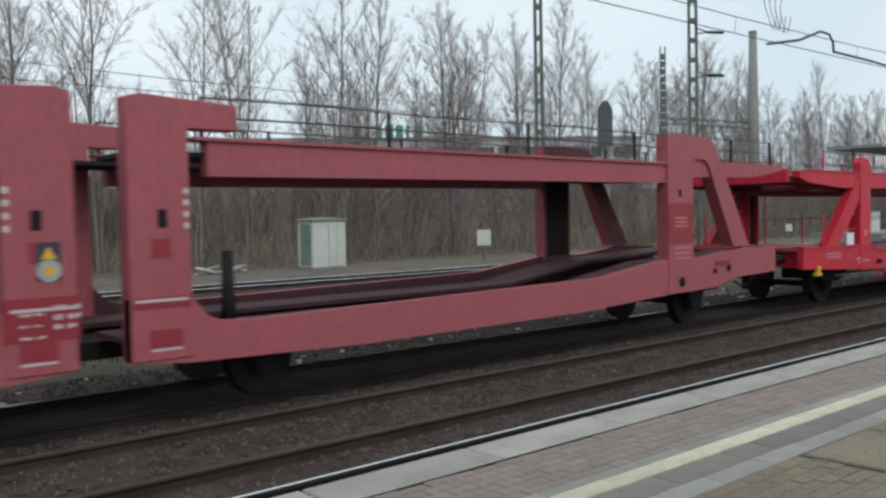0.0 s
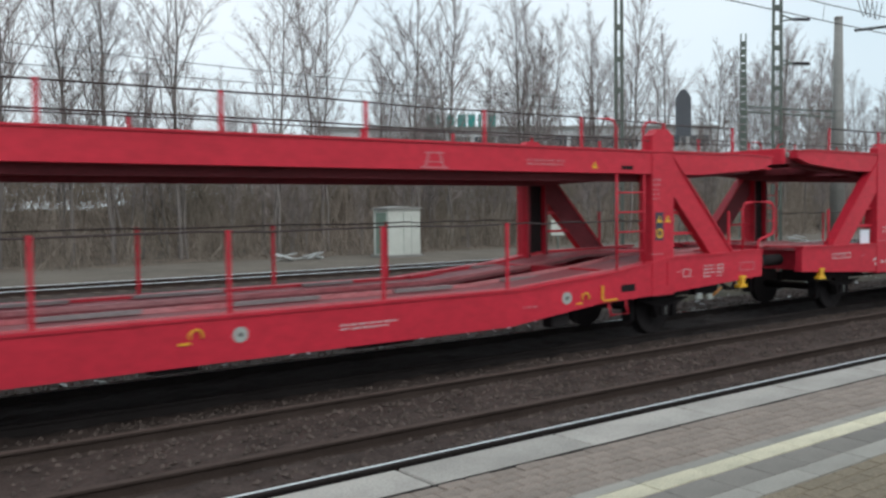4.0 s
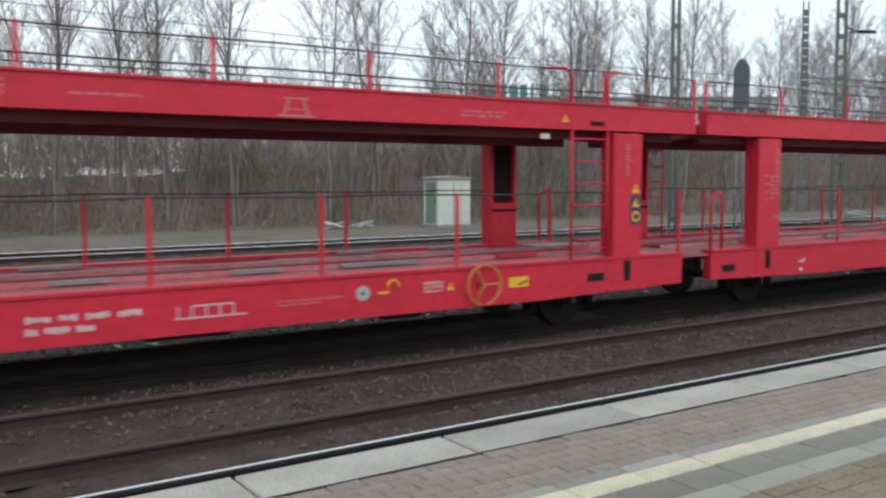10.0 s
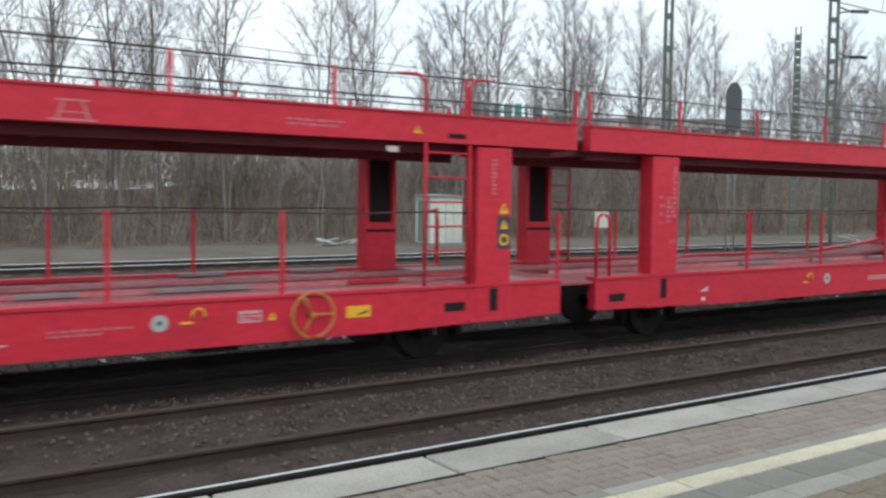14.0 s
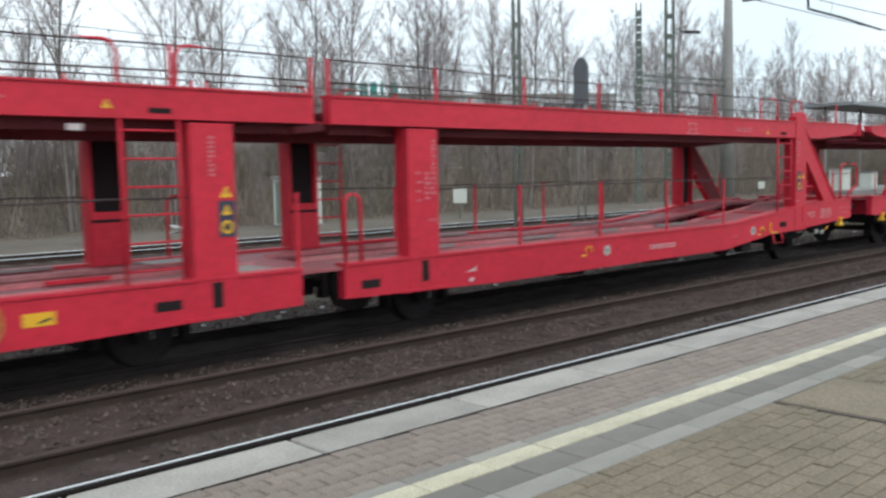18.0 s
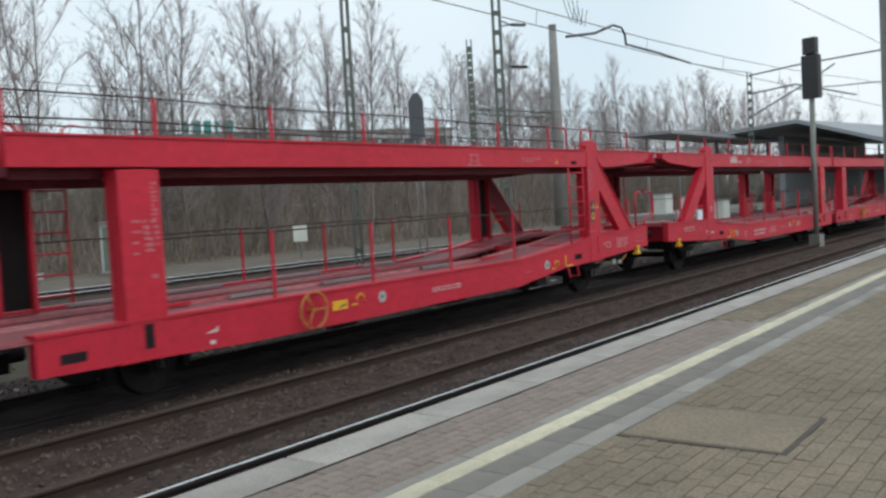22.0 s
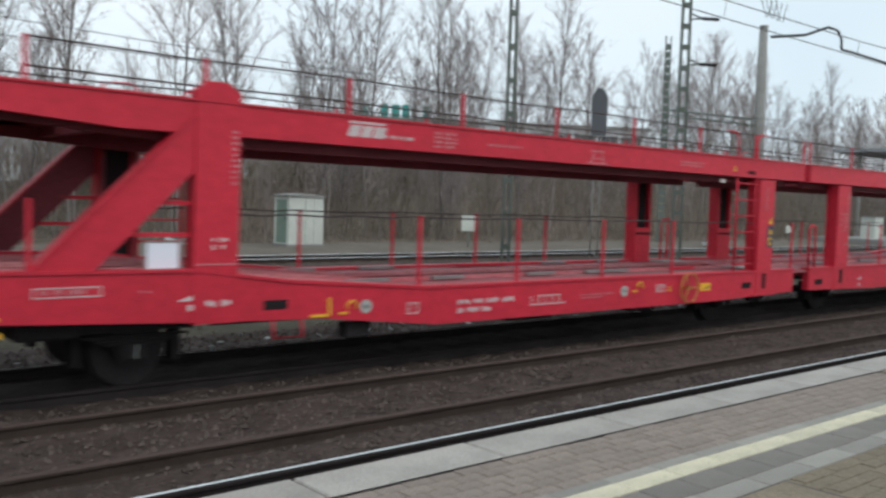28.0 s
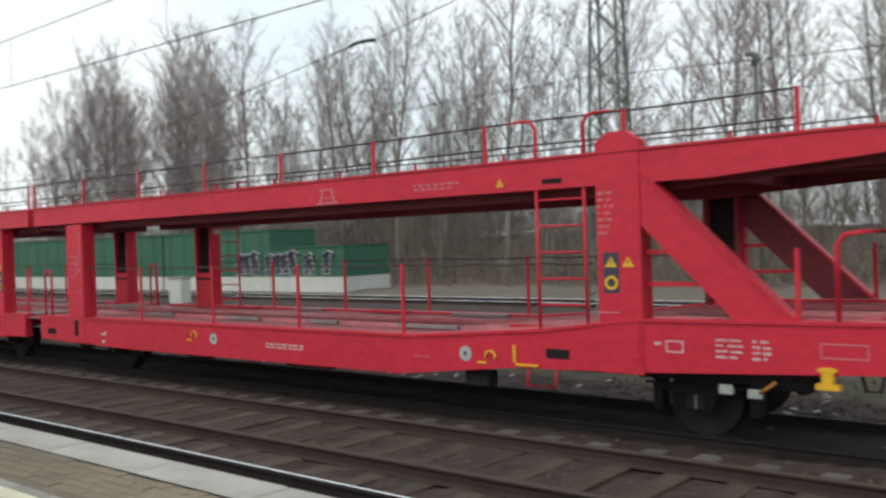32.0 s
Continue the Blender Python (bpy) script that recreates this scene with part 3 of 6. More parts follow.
def upper_profile(sg, q0=0.115):
    return [(sg * q0, 2.69), (sg * 11.9, 2.69), (sg * 13.2, 2.69), (sg * 14.75, 2.80), (sg * 15.1, 2.90), (sg * 15.1, 3.02), (sg * 14.6, 3.045), (sg * 11.9, 3.03), (sg * q0, 3.02)]


def sill_profile(sg):
    qs = 0.35 if sg < 0 else 0.26
    qe = 14.95 if sg < 0 else 14.83
    return [(sg * qs, 0.55), (sg * 3.0, 0.49), (sg * 9.2, 0.50), (sg * 10.9, 0.68), (sg * 12.2, 0.72), (sg * qe, 0.86), (sg * qe, 1.30), (sg * 12.4, 1.27), (sg * 11.3, 1.12), (sg * 9.4, 0.98), (sg * qs, 0.97)]


def tri_sign(bm_y, bm_k, u, z, y, size):
    prism(bm_y, [(u - size / 2, z - size * .43), (u + size / 2, z - size * .43), (u, z + size * .43)], y - 0.005, y)
    box(bm_k, u - size * .05, u + size * .05, y - 0.008, y - 0.004, z - size * .2, z + size * .15)


def unit(w, sg, handwheel, paint, seed, plated, hooped):
    """One half of a double-deck car transporter, from its joint (q = 0) to its outer end (q = 15)."""
    Y = -HALF
    ia, ib = (1.18, 1.70) if sg < 0 else (1.29, 1.82)
    qs = 0.35 if sg < 0 else 0.26
    pc, kc = (12.20, 14.35) if sg < 0 else (12.26, 14.26)
    ic = (ia + ib) / 2
    lad = (1.80, 2.42) if sg < 0 else (11.27, 11.86)
    lad_far = (11.27, 11.86) if sg < 0 else (1.80, 2.42)
    for sd, nm in ((-1, "near"), (1, "far")):
        a, b = sorted((sd * HALF, sd * (HALF - 0.14)))
        bm = bmesh.new()
        prism(bm, sill_profile(sg), a, b)
        part("sill", bm, paint, w)
        bm = bmesh.new()
        a, b = sorted((sd * (HALF + 0.022), sd * (HALF - 0.20)))
        top = sill_profile(sg)[6:]
        prism(bm, [(u, z + 0.02) for u, z in top] + [(u, z - 0.012) for u, z in top[::-1]], a, b)
        part("sill_flange", bm, paint, w)
        a, b = sorted((sd * HALF, sd * (HALF - 0.16)))
        bm = bmesh.new()
        prism(bm, upper_profile(sg), a, b)
        part("upper_beam", bm, paint, w)
        bm = bmesh.new()
        a, b = sorted((sd * (HALF + 0.022), sd * (HALF - 0.22)))
        top = upper_profile(sg)[5:]
        prism(bm, [(u, z + 0.015) for u, z in top] + [(u, z - 0.010) for u, z in top[::-1]], a, b)
        part("beam_flange", bm, paint, w)
        # inner post
        a, b = sorted((sd * (HALF + 0.012), sd * (HALF - 0.15)))
        bm = bmesh.new()
        box(bm, sg * ia, sg * ib, a, b, 0.53, 2.66, 0.012)
        ip = part("inner_post", bm, paint, w)
        # Web coloured near-black: dirt plus the shade inside the channel.
        bm = bmesh.new()
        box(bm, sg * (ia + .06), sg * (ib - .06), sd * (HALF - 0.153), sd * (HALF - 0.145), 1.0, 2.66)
        part("channel_web", bm, GAP_DARK, ip)
        bm = bmesh.new()
        for q in (ia, ib - .06):
            box(bm, sg * q, sg * (q + .06), sd * (HALF - 0.15), sd * (HALF - 0.24), 0.6, 2.68)
        part("channel_flange", bm, paint, ip)
        bm = bmesh.new()
        box(bm, sg * (ia - .11), sg * (ib + .11), sd * (HALF + 0.028), sd * (HALF - 0.26), 0.525, 0.56)
        part("foot_plate", bm, paint, ip)
        bm = bmesh.new()
        box(bm, sg * (ic - .06), sg * (ic + .06), sd * (HALF + 0.016), sd * (HALF - 0.02), 0.65, 0.93)
        part("slot", bm, GAP_DARK, ip)
        if plated:
            bm = bmesh.new()
            box(bm, sg * (ia + .02), sg * (ib - .02), sd * (HALF - .235), sd * (HALF - .25), 0.95, 1.66, 0.006)
            pp = part("lower_plate", bm, paint, ip)
            bm = bmesh.new()
            box(bm, sg * (ia + .02), sg * (ib - .02), sd * (HALF - .245), sd * (HALF - .258), 1.52, 1.56)
            part("slit", bm, GAP_DARK, pp)
        # pylon with its slanting brace
        bm = bmesh.new()
        c = sg * pc
        a, b = sorted((sd * (HALF + 0.012), sd * (HALF - 0.16)))
        prism(bm, [(c - .245, 0.71), (c + .245, 0.71), (c + .245, 3.14), (c + .19, 3.175), (c + .11, 3.24), (c - .11, 3.24), (c - .19, 3.175), (c - .245, 3.14)], a, b)
        py = part("pylon", bm, paint, w)
        # The pylon's web, also near-black, with the channel's shade in its colour.
        bm = bmesh.new()
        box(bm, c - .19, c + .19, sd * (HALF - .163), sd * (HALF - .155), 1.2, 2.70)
        part("channel_web", bm, GAP_DARK, py)
        bm = bmesh.new()
        for k in (-1, 1):
            box(bm, c + k * .23, c + k * .175, sd * (HALF - .16), sd * (HALF - .26), 0.8, 2.72)
        part("channel_flange", shade_inner(bm, sd, HALF - .255), [paint, RED_SHADE], py)
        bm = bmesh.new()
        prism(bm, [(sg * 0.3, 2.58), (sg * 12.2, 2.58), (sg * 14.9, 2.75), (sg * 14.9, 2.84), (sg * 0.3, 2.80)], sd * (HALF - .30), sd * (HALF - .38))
        part("deck_girder", bm, RED_SHADE, w)
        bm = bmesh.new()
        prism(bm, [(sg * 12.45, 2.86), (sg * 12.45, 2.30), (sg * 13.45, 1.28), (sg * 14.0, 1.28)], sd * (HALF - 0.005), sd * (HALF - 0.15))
        part("brace", shade_inner(bm, sd, HALF - .145), [paint, RED_SHADE], py)
        bm = bmesh.new()
        prism(bm, [(sg * 12.46, 2.885), (sg * 12.46, 2.855), (sg * 14.0, 1.275), (sg * 14.04, 1.285)], sd * (HALF + 0.02), sd * (HALF - 0.17))
        part("brace_flange", bm, paint, py)
        for z in (1.62, 1.95):
            bm = bmesh.new()
            box(bm, sg * 12.3, sg * (13.45 - (z - 1.3) * 0.9), sd * (HALF - 0.10), sd * (HALF - 0.15), z, z + 0.045)
            part("cross_bar", bm, paint, py)
        # openings in the sill, as near-black plates in place of their inner shade
        for q, z in ((11.49, 0.87), (0.66, 0.70) if sg > 0 else (2.0, 0.73)):
            bm = bmesh.new()
            box(bm, sg * (q - .165), sg * (q + .165), sd * (HALF + 0.004), sd * (HALF - 0.03), z - 0.07, z + 0.07, 0.02)
            part("opening", bm, GAP_DARK, w)
        bm = bmesh.new()
        q = 11.48 if sg > 0 else 2.0
        box(bm, sg * (q - .13), sg * (q + .13), sd * (HALF + 0.004), sd * (HALF - 0.03), 2.74, 2.81, 0.01)
        part("opening", bm, GAP_DARK, w)
        # railings
        posts = [(q, 3.02, 3.47) for q in (0.12, 1.85, 3.58, 5.34, 7.08, 8.84, 10.58, 12.33, 14.05)]
        for q, z0, z1 in posts:
            bm = bmesh.new()
            box(bm, sg * q - 0.022, sg * q + 0.022, sd * (HALF - 0.03), sd * (HALF - 0.05), z0 - 0.05, z1, 0.0)
            part("rail_post", bm, paint, w)
        low = [(q, 0.95, 1.88) for q in ((qs, 4.16, 5.92, 7.73, 9.45) if sg < 0 else (3.49, 5.40, 7.31, 9.23))] + [(14.0, 1.25, 1.98)]
        for q, z0, z1 in low:
            bm = bmesh.new()
            box(bm, sg * q - 0.022, sg * q + 0.022, sd * (HALF - 0.06), sd * (HALF - 0.085), z0 - 0.05, z1, 0.0)
            part("rail_post", bm, paint, w)
        lq = lad if sd < 0 else lad_far
        for z, ends in ((3.46, (0.12, 14.05)), (3.19, (0.12, 14.05)), (1.86, (1.7, 9.3)), (1.86, (9.3, 11.9))):
            bm = bmesh.new()
            n = 9
            pts = []
            for i in range(n + 1):
                q = ends[0] + (ends[1] - ends[0]) * i / n
                pts.append((sg * q, sd * (HALF - 0.055 if z > 2 else HALF - 0.09), z + (0.012 * math.sin(i * 2.1) if 0 < i < n else 0)))
            tube(bm, pts, 0.011, 5)
            part("rope", bm, CABLE, w)
        if hooped and sg * sd < 0:
            bm = bmesh.new()
            y = sd * (HALF - 0.07)
            tube(bm, [(sg * q, y, z) for q, z in ((0.33, 0.94), (0.33, 1.70), (0.35, 1.79), (0.41, 1.84), (0.49, 1.84), (0.55, 1.79), (0.57, 1.70), (0.57, 0.94))], 0.024, 6)
            part("joint_hoop", bm, paint, w)
        if sg > 0 and sd > 0:
            bm = bmesh.new()
            box(bm, 1.88, 2.07, HALF - .22, HALF - .21, 2.45, 2.55, 0.003)
            part("notice_plate", bm, NOTICE, w, "small pale green notice plate")
        # hoops where the ladder reaches the upper deck
        for q, back in ((lq[0], -0.45), (lq[1], 0.45)):
            bm = bmesh.new()
            y = sd * (HALF - 0.03)
            tube(bm, [(sg * q, y, 2.66), (sg * q, y, 3.36), (sg * (q + back * 0.12), y, 3.45), (sg * (q + back * 0.3), y, 3.47), (sg * (q + back), y, 3.47)], 0.021, 6)
            part("hoop", bm, paint, w)
        ladder_parts(w, sg, lq, sd, paint)
        bm = bmesh.new()
        q0 = 11.1 if sg > 0 else 11.15
        tube(bm, [(sg * q0, sd * (HALF - .03), 0.70), (sg * q0, sd * (HALF + .02), 0.50), (sg * (q0 + .36), sd * (HALF + .02), 0.50), (sg * (q0 + .36), sd * (HALF - .03), 0.70)], 0.018, 6)
        part("step", bm, paint, w)
        # yellow jacking bracket
        bm = bmesh.new()
        q = kc
        box(bm, sg * q - .05, sg * q + .05, sd * (HALF + .03), sd * (HALF - .05), 0.74, 0.90)
        box(bm, sg * q - .10, sg * q + .10, sd * (HALF + .04), sd * (HALF - .06), 0.70, 0.75)
        box(bm, sg * q - .08, sg * q + .08, sd * (HALF + .035), sd * (HALF - .05), 0.86, 0.89)
        part("jacking_bracket", bm, YELLOW, w)
        # axle guard, spring and brake gear
        for q in (12.85, 2.0):
            bm = bmesh.new()
            box(bm, sg * q - .62, sg * q + .62, sd * 0.98, sd * 1.10, 0.62, 0.78)
            prism(bm, [(sg * q - .26, .66), (sg * q + .26, .66), (sg * q + .13, .28), (sg * q - .13, .28)], sd * 0.90, sd * 1.02)
            box(bm, sg * q - .10, sg * q + .10, sd * .88, sd * 1.08, 0.31, 0.50, 0.02)
            for k in range(4):
                box(bm, sg * q - .55 + .08 * k, sg * q + .55 - .08 * k, sd * 1.00, sd * 1.08, 0.56 - .028 * k, 0.58 - .028 * k)
            ag = part("axle_guard", bm, UNDER, w)
            bm = bmesh.new()
            box(bm, sg * q - .006, sg * q + .006, sd * 1.088, sd * 1.075, .33, .47)
            part("bearing_mark", bm, DISC, ag)
            for k in (-1, 1):
                bm = bmesh.new()
                box(bm, sg * q + k * .52 - .05, sg * q + k * .52 + .05, sd * .66, sd * .84, .24, .62)
                part("brake_block", bm, UNDER, w)
        bm = bmesh.new()
        tube(bm, [(sg * 3.0, sd * .55, .52), (sg * 11.8, sd * .55, .56)], .025, 6)
        part("brake_rod", bm, UNDER, w)
        for q, l_, h_ in ((4.6, .5, .22), (6.9, .9, .18), (10.1, .35, .26)):
            bm = bmesh.new()
            box(bm, sg * q, sg * (q + l_), sd * 1.15, sd * 1.36, .52 - h_ * .5, .58, .02)
            part("underframe_box", bm, UNDER, w)
        if sg > 0:
            bm = bmesh.new()
            box(bm, 13.22, 13.36, sd * (HALF - .10), sd * (HALF - .13), .56, .66, .01)
            part("brake_plate", bm, DISC, w)
            bm = bmesh.new()
            box(bm, 13.50, 13.64, sd * (HALF - .10), sd * (HALF - .13), .54, .63, .01)
            part("brake_plate", bm, DISC, w)
            bm = bmesh.new()
            tube(bm, [(13.62, sd * (HALF - .1), .60), (13.78, sd * (HALF - .06), .72)], .018, 6)
            part("brake_lever", bm, OCHRE, w)
            bm = bmesh.new()
            tube(bm, [(14.45, sd * (HALF - .3), .86), (14.5, sd * (HALF - .3), .66), (14.62, sd * (HALF - .3), .66), (14.66, sd * (HALF - .3), .86)], .016, 6)
            part("end_step", bm, UNDER, w)
        bm = bmesh.new()
        box(bm, sg * 13.45, sg * 14.05, sd * .5, sd * 1.2, .60, .82, .02)
        part("brake_cylinder", bm, UNDER, w)
        # buffer
        bm = bmesh.new()
        y = sd * 0.87
        tube(bm, [(sg * 14.7, y, 1.05), (sg * 15.28, y, 1.05)], 0.105, 14)
        tube(bm, [(sg * 15.25, y, 1.05), (sg * 15.44, y, 1.05)], 0.085, 14)
        tube(bm, [(sg * 15.44, y, 1.05), (sg * 15.50, y, 1.05)], 0.21, 18)
        part("buffer", bm, UNDER, w)
    # decks: two runways below and above, with edge strips
    low_top = [(sg * q, z) for q, z in ((0.35, 0.945), (9.4, 0.95), (11.4, 1.11), (12.6, 1.25), (14.7, 1.27))]
    for y0 in (-1.34, 0.42):
        bm = bmesh.new()
        prism(bm, low_top + [(u, z - 0.05) for u, z in low_top[::-1]], y0, y0 + 0.92)
        part("runway", bm, DECK, w)
        for y in (y0, y0 + 0.90):
            bm = bmesh.new()
            prism(bm, [(u, z + 0.055) for u, z in low_top] + [(u, z) for u, z in low_top[::-1]], y, y + 0.022)
            part("runway_edge", bm, EDGE_LIT, w)
        bm = bmesh.new()
        rng = random.Random(seed + int(y0 * 10) + int(sg))
        x = 2.2
        while x < 11:
            ln = rng.uniform(.5, 1.2)
            z = 0.965 + max(0, x - 9.4) * 0.075
            box(bm, sg * x, sg * (x + ln), y0 + 0.80, y0 + 0.86, z, z + 0.045)
            part("wheel_chock", bm, GALV if rng.random() < .6 else paint, w)
            bm = bmesh.new()
            x += ln + rng.uniform(.5, 1.6)
        bm.free()
        # Upper deck undersides in the red that has shade painted in.
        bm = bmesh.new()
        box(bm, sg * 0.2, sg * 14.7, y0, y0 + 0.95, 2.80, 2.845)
        part("upper_runway", bm, RED_SHADE, w)
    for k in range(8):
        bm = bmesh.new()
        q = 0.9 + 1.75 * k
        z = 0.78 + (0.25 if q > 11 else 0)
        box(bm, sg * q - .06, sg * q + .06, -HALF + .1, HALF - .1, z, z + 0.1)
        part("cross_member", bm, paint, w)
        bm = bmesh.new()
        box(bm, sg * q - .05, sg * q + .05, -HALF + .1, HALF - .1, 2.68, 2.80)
        part("cross_member", bm, RED_SHADE, w)
    bm = bmesh.new()
    box(bm, sg * 14.38, sg * 14.55, -HALF + .14, HALF - .14, 0.86, 1.29)
    part("buffer_beam", bm, paint, w)
    bm = bmesh.new()
    box(bm, sg * 2.6, sg * 12.0, -0.25, 0.25, 0.56, 0.80)
    part("centre_sill", bm, UNDER, w)
    bm = bmesh.new()
    box(bm, sg * 14.8, sg * 15.35, -0.10, 0.10, 0.95, 1.12)
    tube(bm, [(sg * 15.3, 0, 1.02), (sg * 15.5, 0, 0.98)], 0.045, 8)
    tube(bm, [(sg * 14.7, .35, .92), (sg * 15.2, .33, .62), (sg * 15.5, .3, .52)], 0.028, 6)
    part("coupler", bm, UNDER, w)
    bm = bmesh.new()
    tube(bm, [(sg * 14.9, -.42, .98), (sg * 15.02, -.44, .84), (sg * 15.14, -.45, .66), (sg * 15.30, -.43, .54), (sg * 15.5, -.41, .52), (sg * 15.68, -.36, .62)], 0.022, 7)
    part("brake_hose", bm, UNDER, w)
    if sg > 0:
        bm = bmesh.new()
        y = -HALF + .05
        tube(bm, [(14.35, y, 1.26), (14.35, y, 2.0), (14.42, y, 2.10), (14.55, y, 2.12), (15.1, y, 2.12), (15.2, y, 2.08), (15.24, y, 1.98), (15.24, y, 1.66), (15.18, y, 1.56), (14.92, y, 1.5), (14.82, y, 1.47), (14.78, y, 1.40), (14.78, y, 1.20)], 0.024, 6)
        part("end_hoop", bm, paint, w)
    bm = bmesh.new()
    if sg < 0:
        box(bm, sg * 13.4, sg * 15.28, -1.32, 1.32, 2.80, 2.92)
    else:
        box(bm, sg * 13.4, sg * 14.9, -1.32, 1.32, 2.82, 2.90)
    bp_ = part("deck_end", bm, RED_SHADE, w)
    bm = bmesh.new()
    if sg < 0:
        box(bm, sg * 15.2, sg * 15.3, -1.34, 1.34, 2.79, 3.07, .01)
    else:
        prism(bm, [(14.6, 2.93), (15.55, 2.86), (15.55, 2.82), (14.6, 2.88)], -1.2, 1.2)
    part("bridge_plate", bm, paint, bp_)
    for q in (12.85, 2.0):
        wheelset(w, sg * q)
    # markings on the near side
    y = -HALF - 0.001
    wh, ye, bk, bl, fn, di = (bmesh.new() for _ in range(6))
    if sg < 0:
        bars(wh, -8.55, -7.54, 0.80, 2, y, 0.065, 0.045, 5, seed)
        bars(fn, -6.16, -5.40, 0.765, 2, y, 0.022, 0.02, 6, seed)
        for k in range(5):
            box(wh, -7.20 + .14 * k, -7.185 + .14 * k, y - .003, y, 0.66, 0.78)
        box(wh, -7.22, -6.50, y - .003, y, 0.655, 0.67)
        box(wh, -7.05, -6.62, y - .003, y, 0.775, 0.79)
        frame_mark(wh, -9.38, -9.20, 0.66, 0.80, y)
        bars(fn, -9.36, -9.22, 0.78, 3, y, 0.02, 0.018, 2, seed)
        disc(di, (-9.99, 0.79), 0.085, y - .005, y)
        disc(bk, (-9.99, 0.79), 0.024, y - .008, y - .005)
        disc(bk, (-5.16, 0.77), 0.024, y - .008, y - .005)
        disc(di, (-5.16, 0.77), 0.085, y - .005, y)
        frame_mark(wh, -4.36, -4.12, 0.72, 0.84, y)
        bars(wh, -4.34, -4.14, 0.825, 3, y, 0.018, 0.014, 3, seed)
        tri_sign(ye, bk, -4.0, 0.77, y, 0.10)
        hook(ye, -10.49, 0.80, y)
        hook(ye, -4.78, 0.83, y)
        box(ye, -10.82, -10.79, y - .02, y, 0.72, 0.92)
        box(ye, -11.05, -10.80, y - .02, y, 0.70, 0.73)
        # logo block on the upper beam, as slanted plain shapes
        for u0, u1, z0, z1 in ((-10.27, -9.76, 2.955, 2.98), (-10.27, -10.12, 2.80, 2.935), (-10.09, -9.95, 2.80, 2.935), (-9.92, -9.76, 2.80, 2.935)):
            prism(wh, [(u0, z0), (u1, z0), (u1 + .05, z1), (u0 + .05, z1)], y - .004, y)
        bars(wh, -9.76, -9.30, 2.85, 1, y, 0.045, 0, 5, seed)
        bars(fn, -8.97, -8.59, 2.95, 4, y, 0.035, 0.02, 2, seed)
        bars(fn, -8.07, -7.41, 2.86, 1, y, 0.03, 0, 6, seed)
        trap_mark(fn, -5.87, 2.80, y)
        bars(fn, -3.79, -3.13, 2.87, 2, y, 0.028, 0.02, 6, seed)
        tri_sign(ye, bk, -2.55, 2.83, y, 0.11)
        box(wh, -2.93, -2.78, y + .03, y + .034, 2.56, 2.625)
        yp = y - 0.012
        tri_sign(ye, bk, -1.30, 1.92, yp, 0.15)
        box(bl, -1.40, -1.20, yp - .004, yp, 1.42, 1.82)
        tri_sign(ye, bk, -1.30, 1.72, yp - .005, 0.13)
        disc(ye, (-1.30, 1.53), 0.075, yp - .008, yp - .004)
        disc(bk, (-1.30, 1.53), 0.045, yp - .011, yp - .008)
        bars(fn, -1.49, -1.41, 2.52, 9, yp, 0.03, 0.02, 1, seed)
        # outer pylon
        bars(fn, -12.05, -11.95, 2.75, 10, yp, 0.03, 0.03, 1, seed)
        bars(wh, -12.25, -12.07, 1.62, 2, yp, 0.05, 0.03, 2, seed)
        box(fn, -12.43, -11.95, yp - .003, yp, 1.33, 1.345)
        bars(wh, -12.31, -12.01, 0.96, 1, yp, 0.07, 0, 3, seed)
        frame_mark(wh, -13.98, -13.36, 1.05, 1.15, y)
        bars(fn, -13.92, -13.5, 1.13, 1, y, 0.05, 0, 3, seed)
        bars(fn, -13.0, -12.85, 1.09, 1, y, 0.03, 0, 2, seed)
        prism(wh, [(-12.62, 0.96), (-12.45, 0.96), (-12.45, 1.02)], y - .003, y)
        box(wh, -12.50, -12.43, y - .003, y, 0.86, 0.92)
        bm = bmesh.new()
        box(bm, -12.90, -12.57, y + .08, y + .10, 1.30, 1.56)
        holder = part("paper_panel", bm, PAPER, w, "white waybill sheet in a holder")
        bm = bmesh.new()
        frame_mark(bm, -12.92, -12.55, 1.28, 1.58, y + .08, .02)
        part("holder_frame", bm, GALV, holder)
    else:
        prism(wh, [(2.30, .70), (2.50, .70), (2.50, .78), (2.46, .74), (2.42, .73)], y - .003, y)
        box(wh, 2.37, 2.45, y - .003, y, 0.56, 0.61)
        hook(ye, 5.0, 0.80, y)
        disc(di, (5.48, 0.77), 0.085, y - .005, y)
        disc(bk, (5.48, 0.77), 0.024, y - .008, y - .005)
        disc(bk, (10.24, 0.81), 0.026, y - .008, y - .005)
        bars(wh, 6.68, 7.46, 0.765, 2, y, 0.025, 0.02, 7, seed)
        bars(fn, 9.45, 9.70, 0.75, 1, y, 0.025, 0, 3, seed)
        disc(di, (10.24, 0.81), 0.09, y - .005, y)
        hook(ye, 10.6, 0.79, y)
        box(ye, 10.92, 10.95, y - .02, y, 0.74, 0.94)
        box(ye, 10.95, 11.24, y - .02, y, 0.71, 0.735)
        trap_mark(fn, 8.02, 2.80, y)
        bars(fn, 9.53, 10.20, 2.86, 2, y, 0.03, 0.02, 7, seed)
        tri_sign(ye, bk, 10.80, 2.80, y, 0.11)
        yp = y - 0.012
        bars(fn, 1.43, 1.54, 2.10, 4, yp, 0.03, 0.09, 1, seed)
        bars(fn, 1.58, 1.78, 2.10, 6, yp, 0.045, 0.02, 2, seed)
        bars(fn, 1.70, 1.79, 2.52, 9, yp, 0.03, 0.02, 1, seed)
        bars(fn, 1.64, 1.78, 1.48, 1, yp, 0.05, 0, 2, seed)
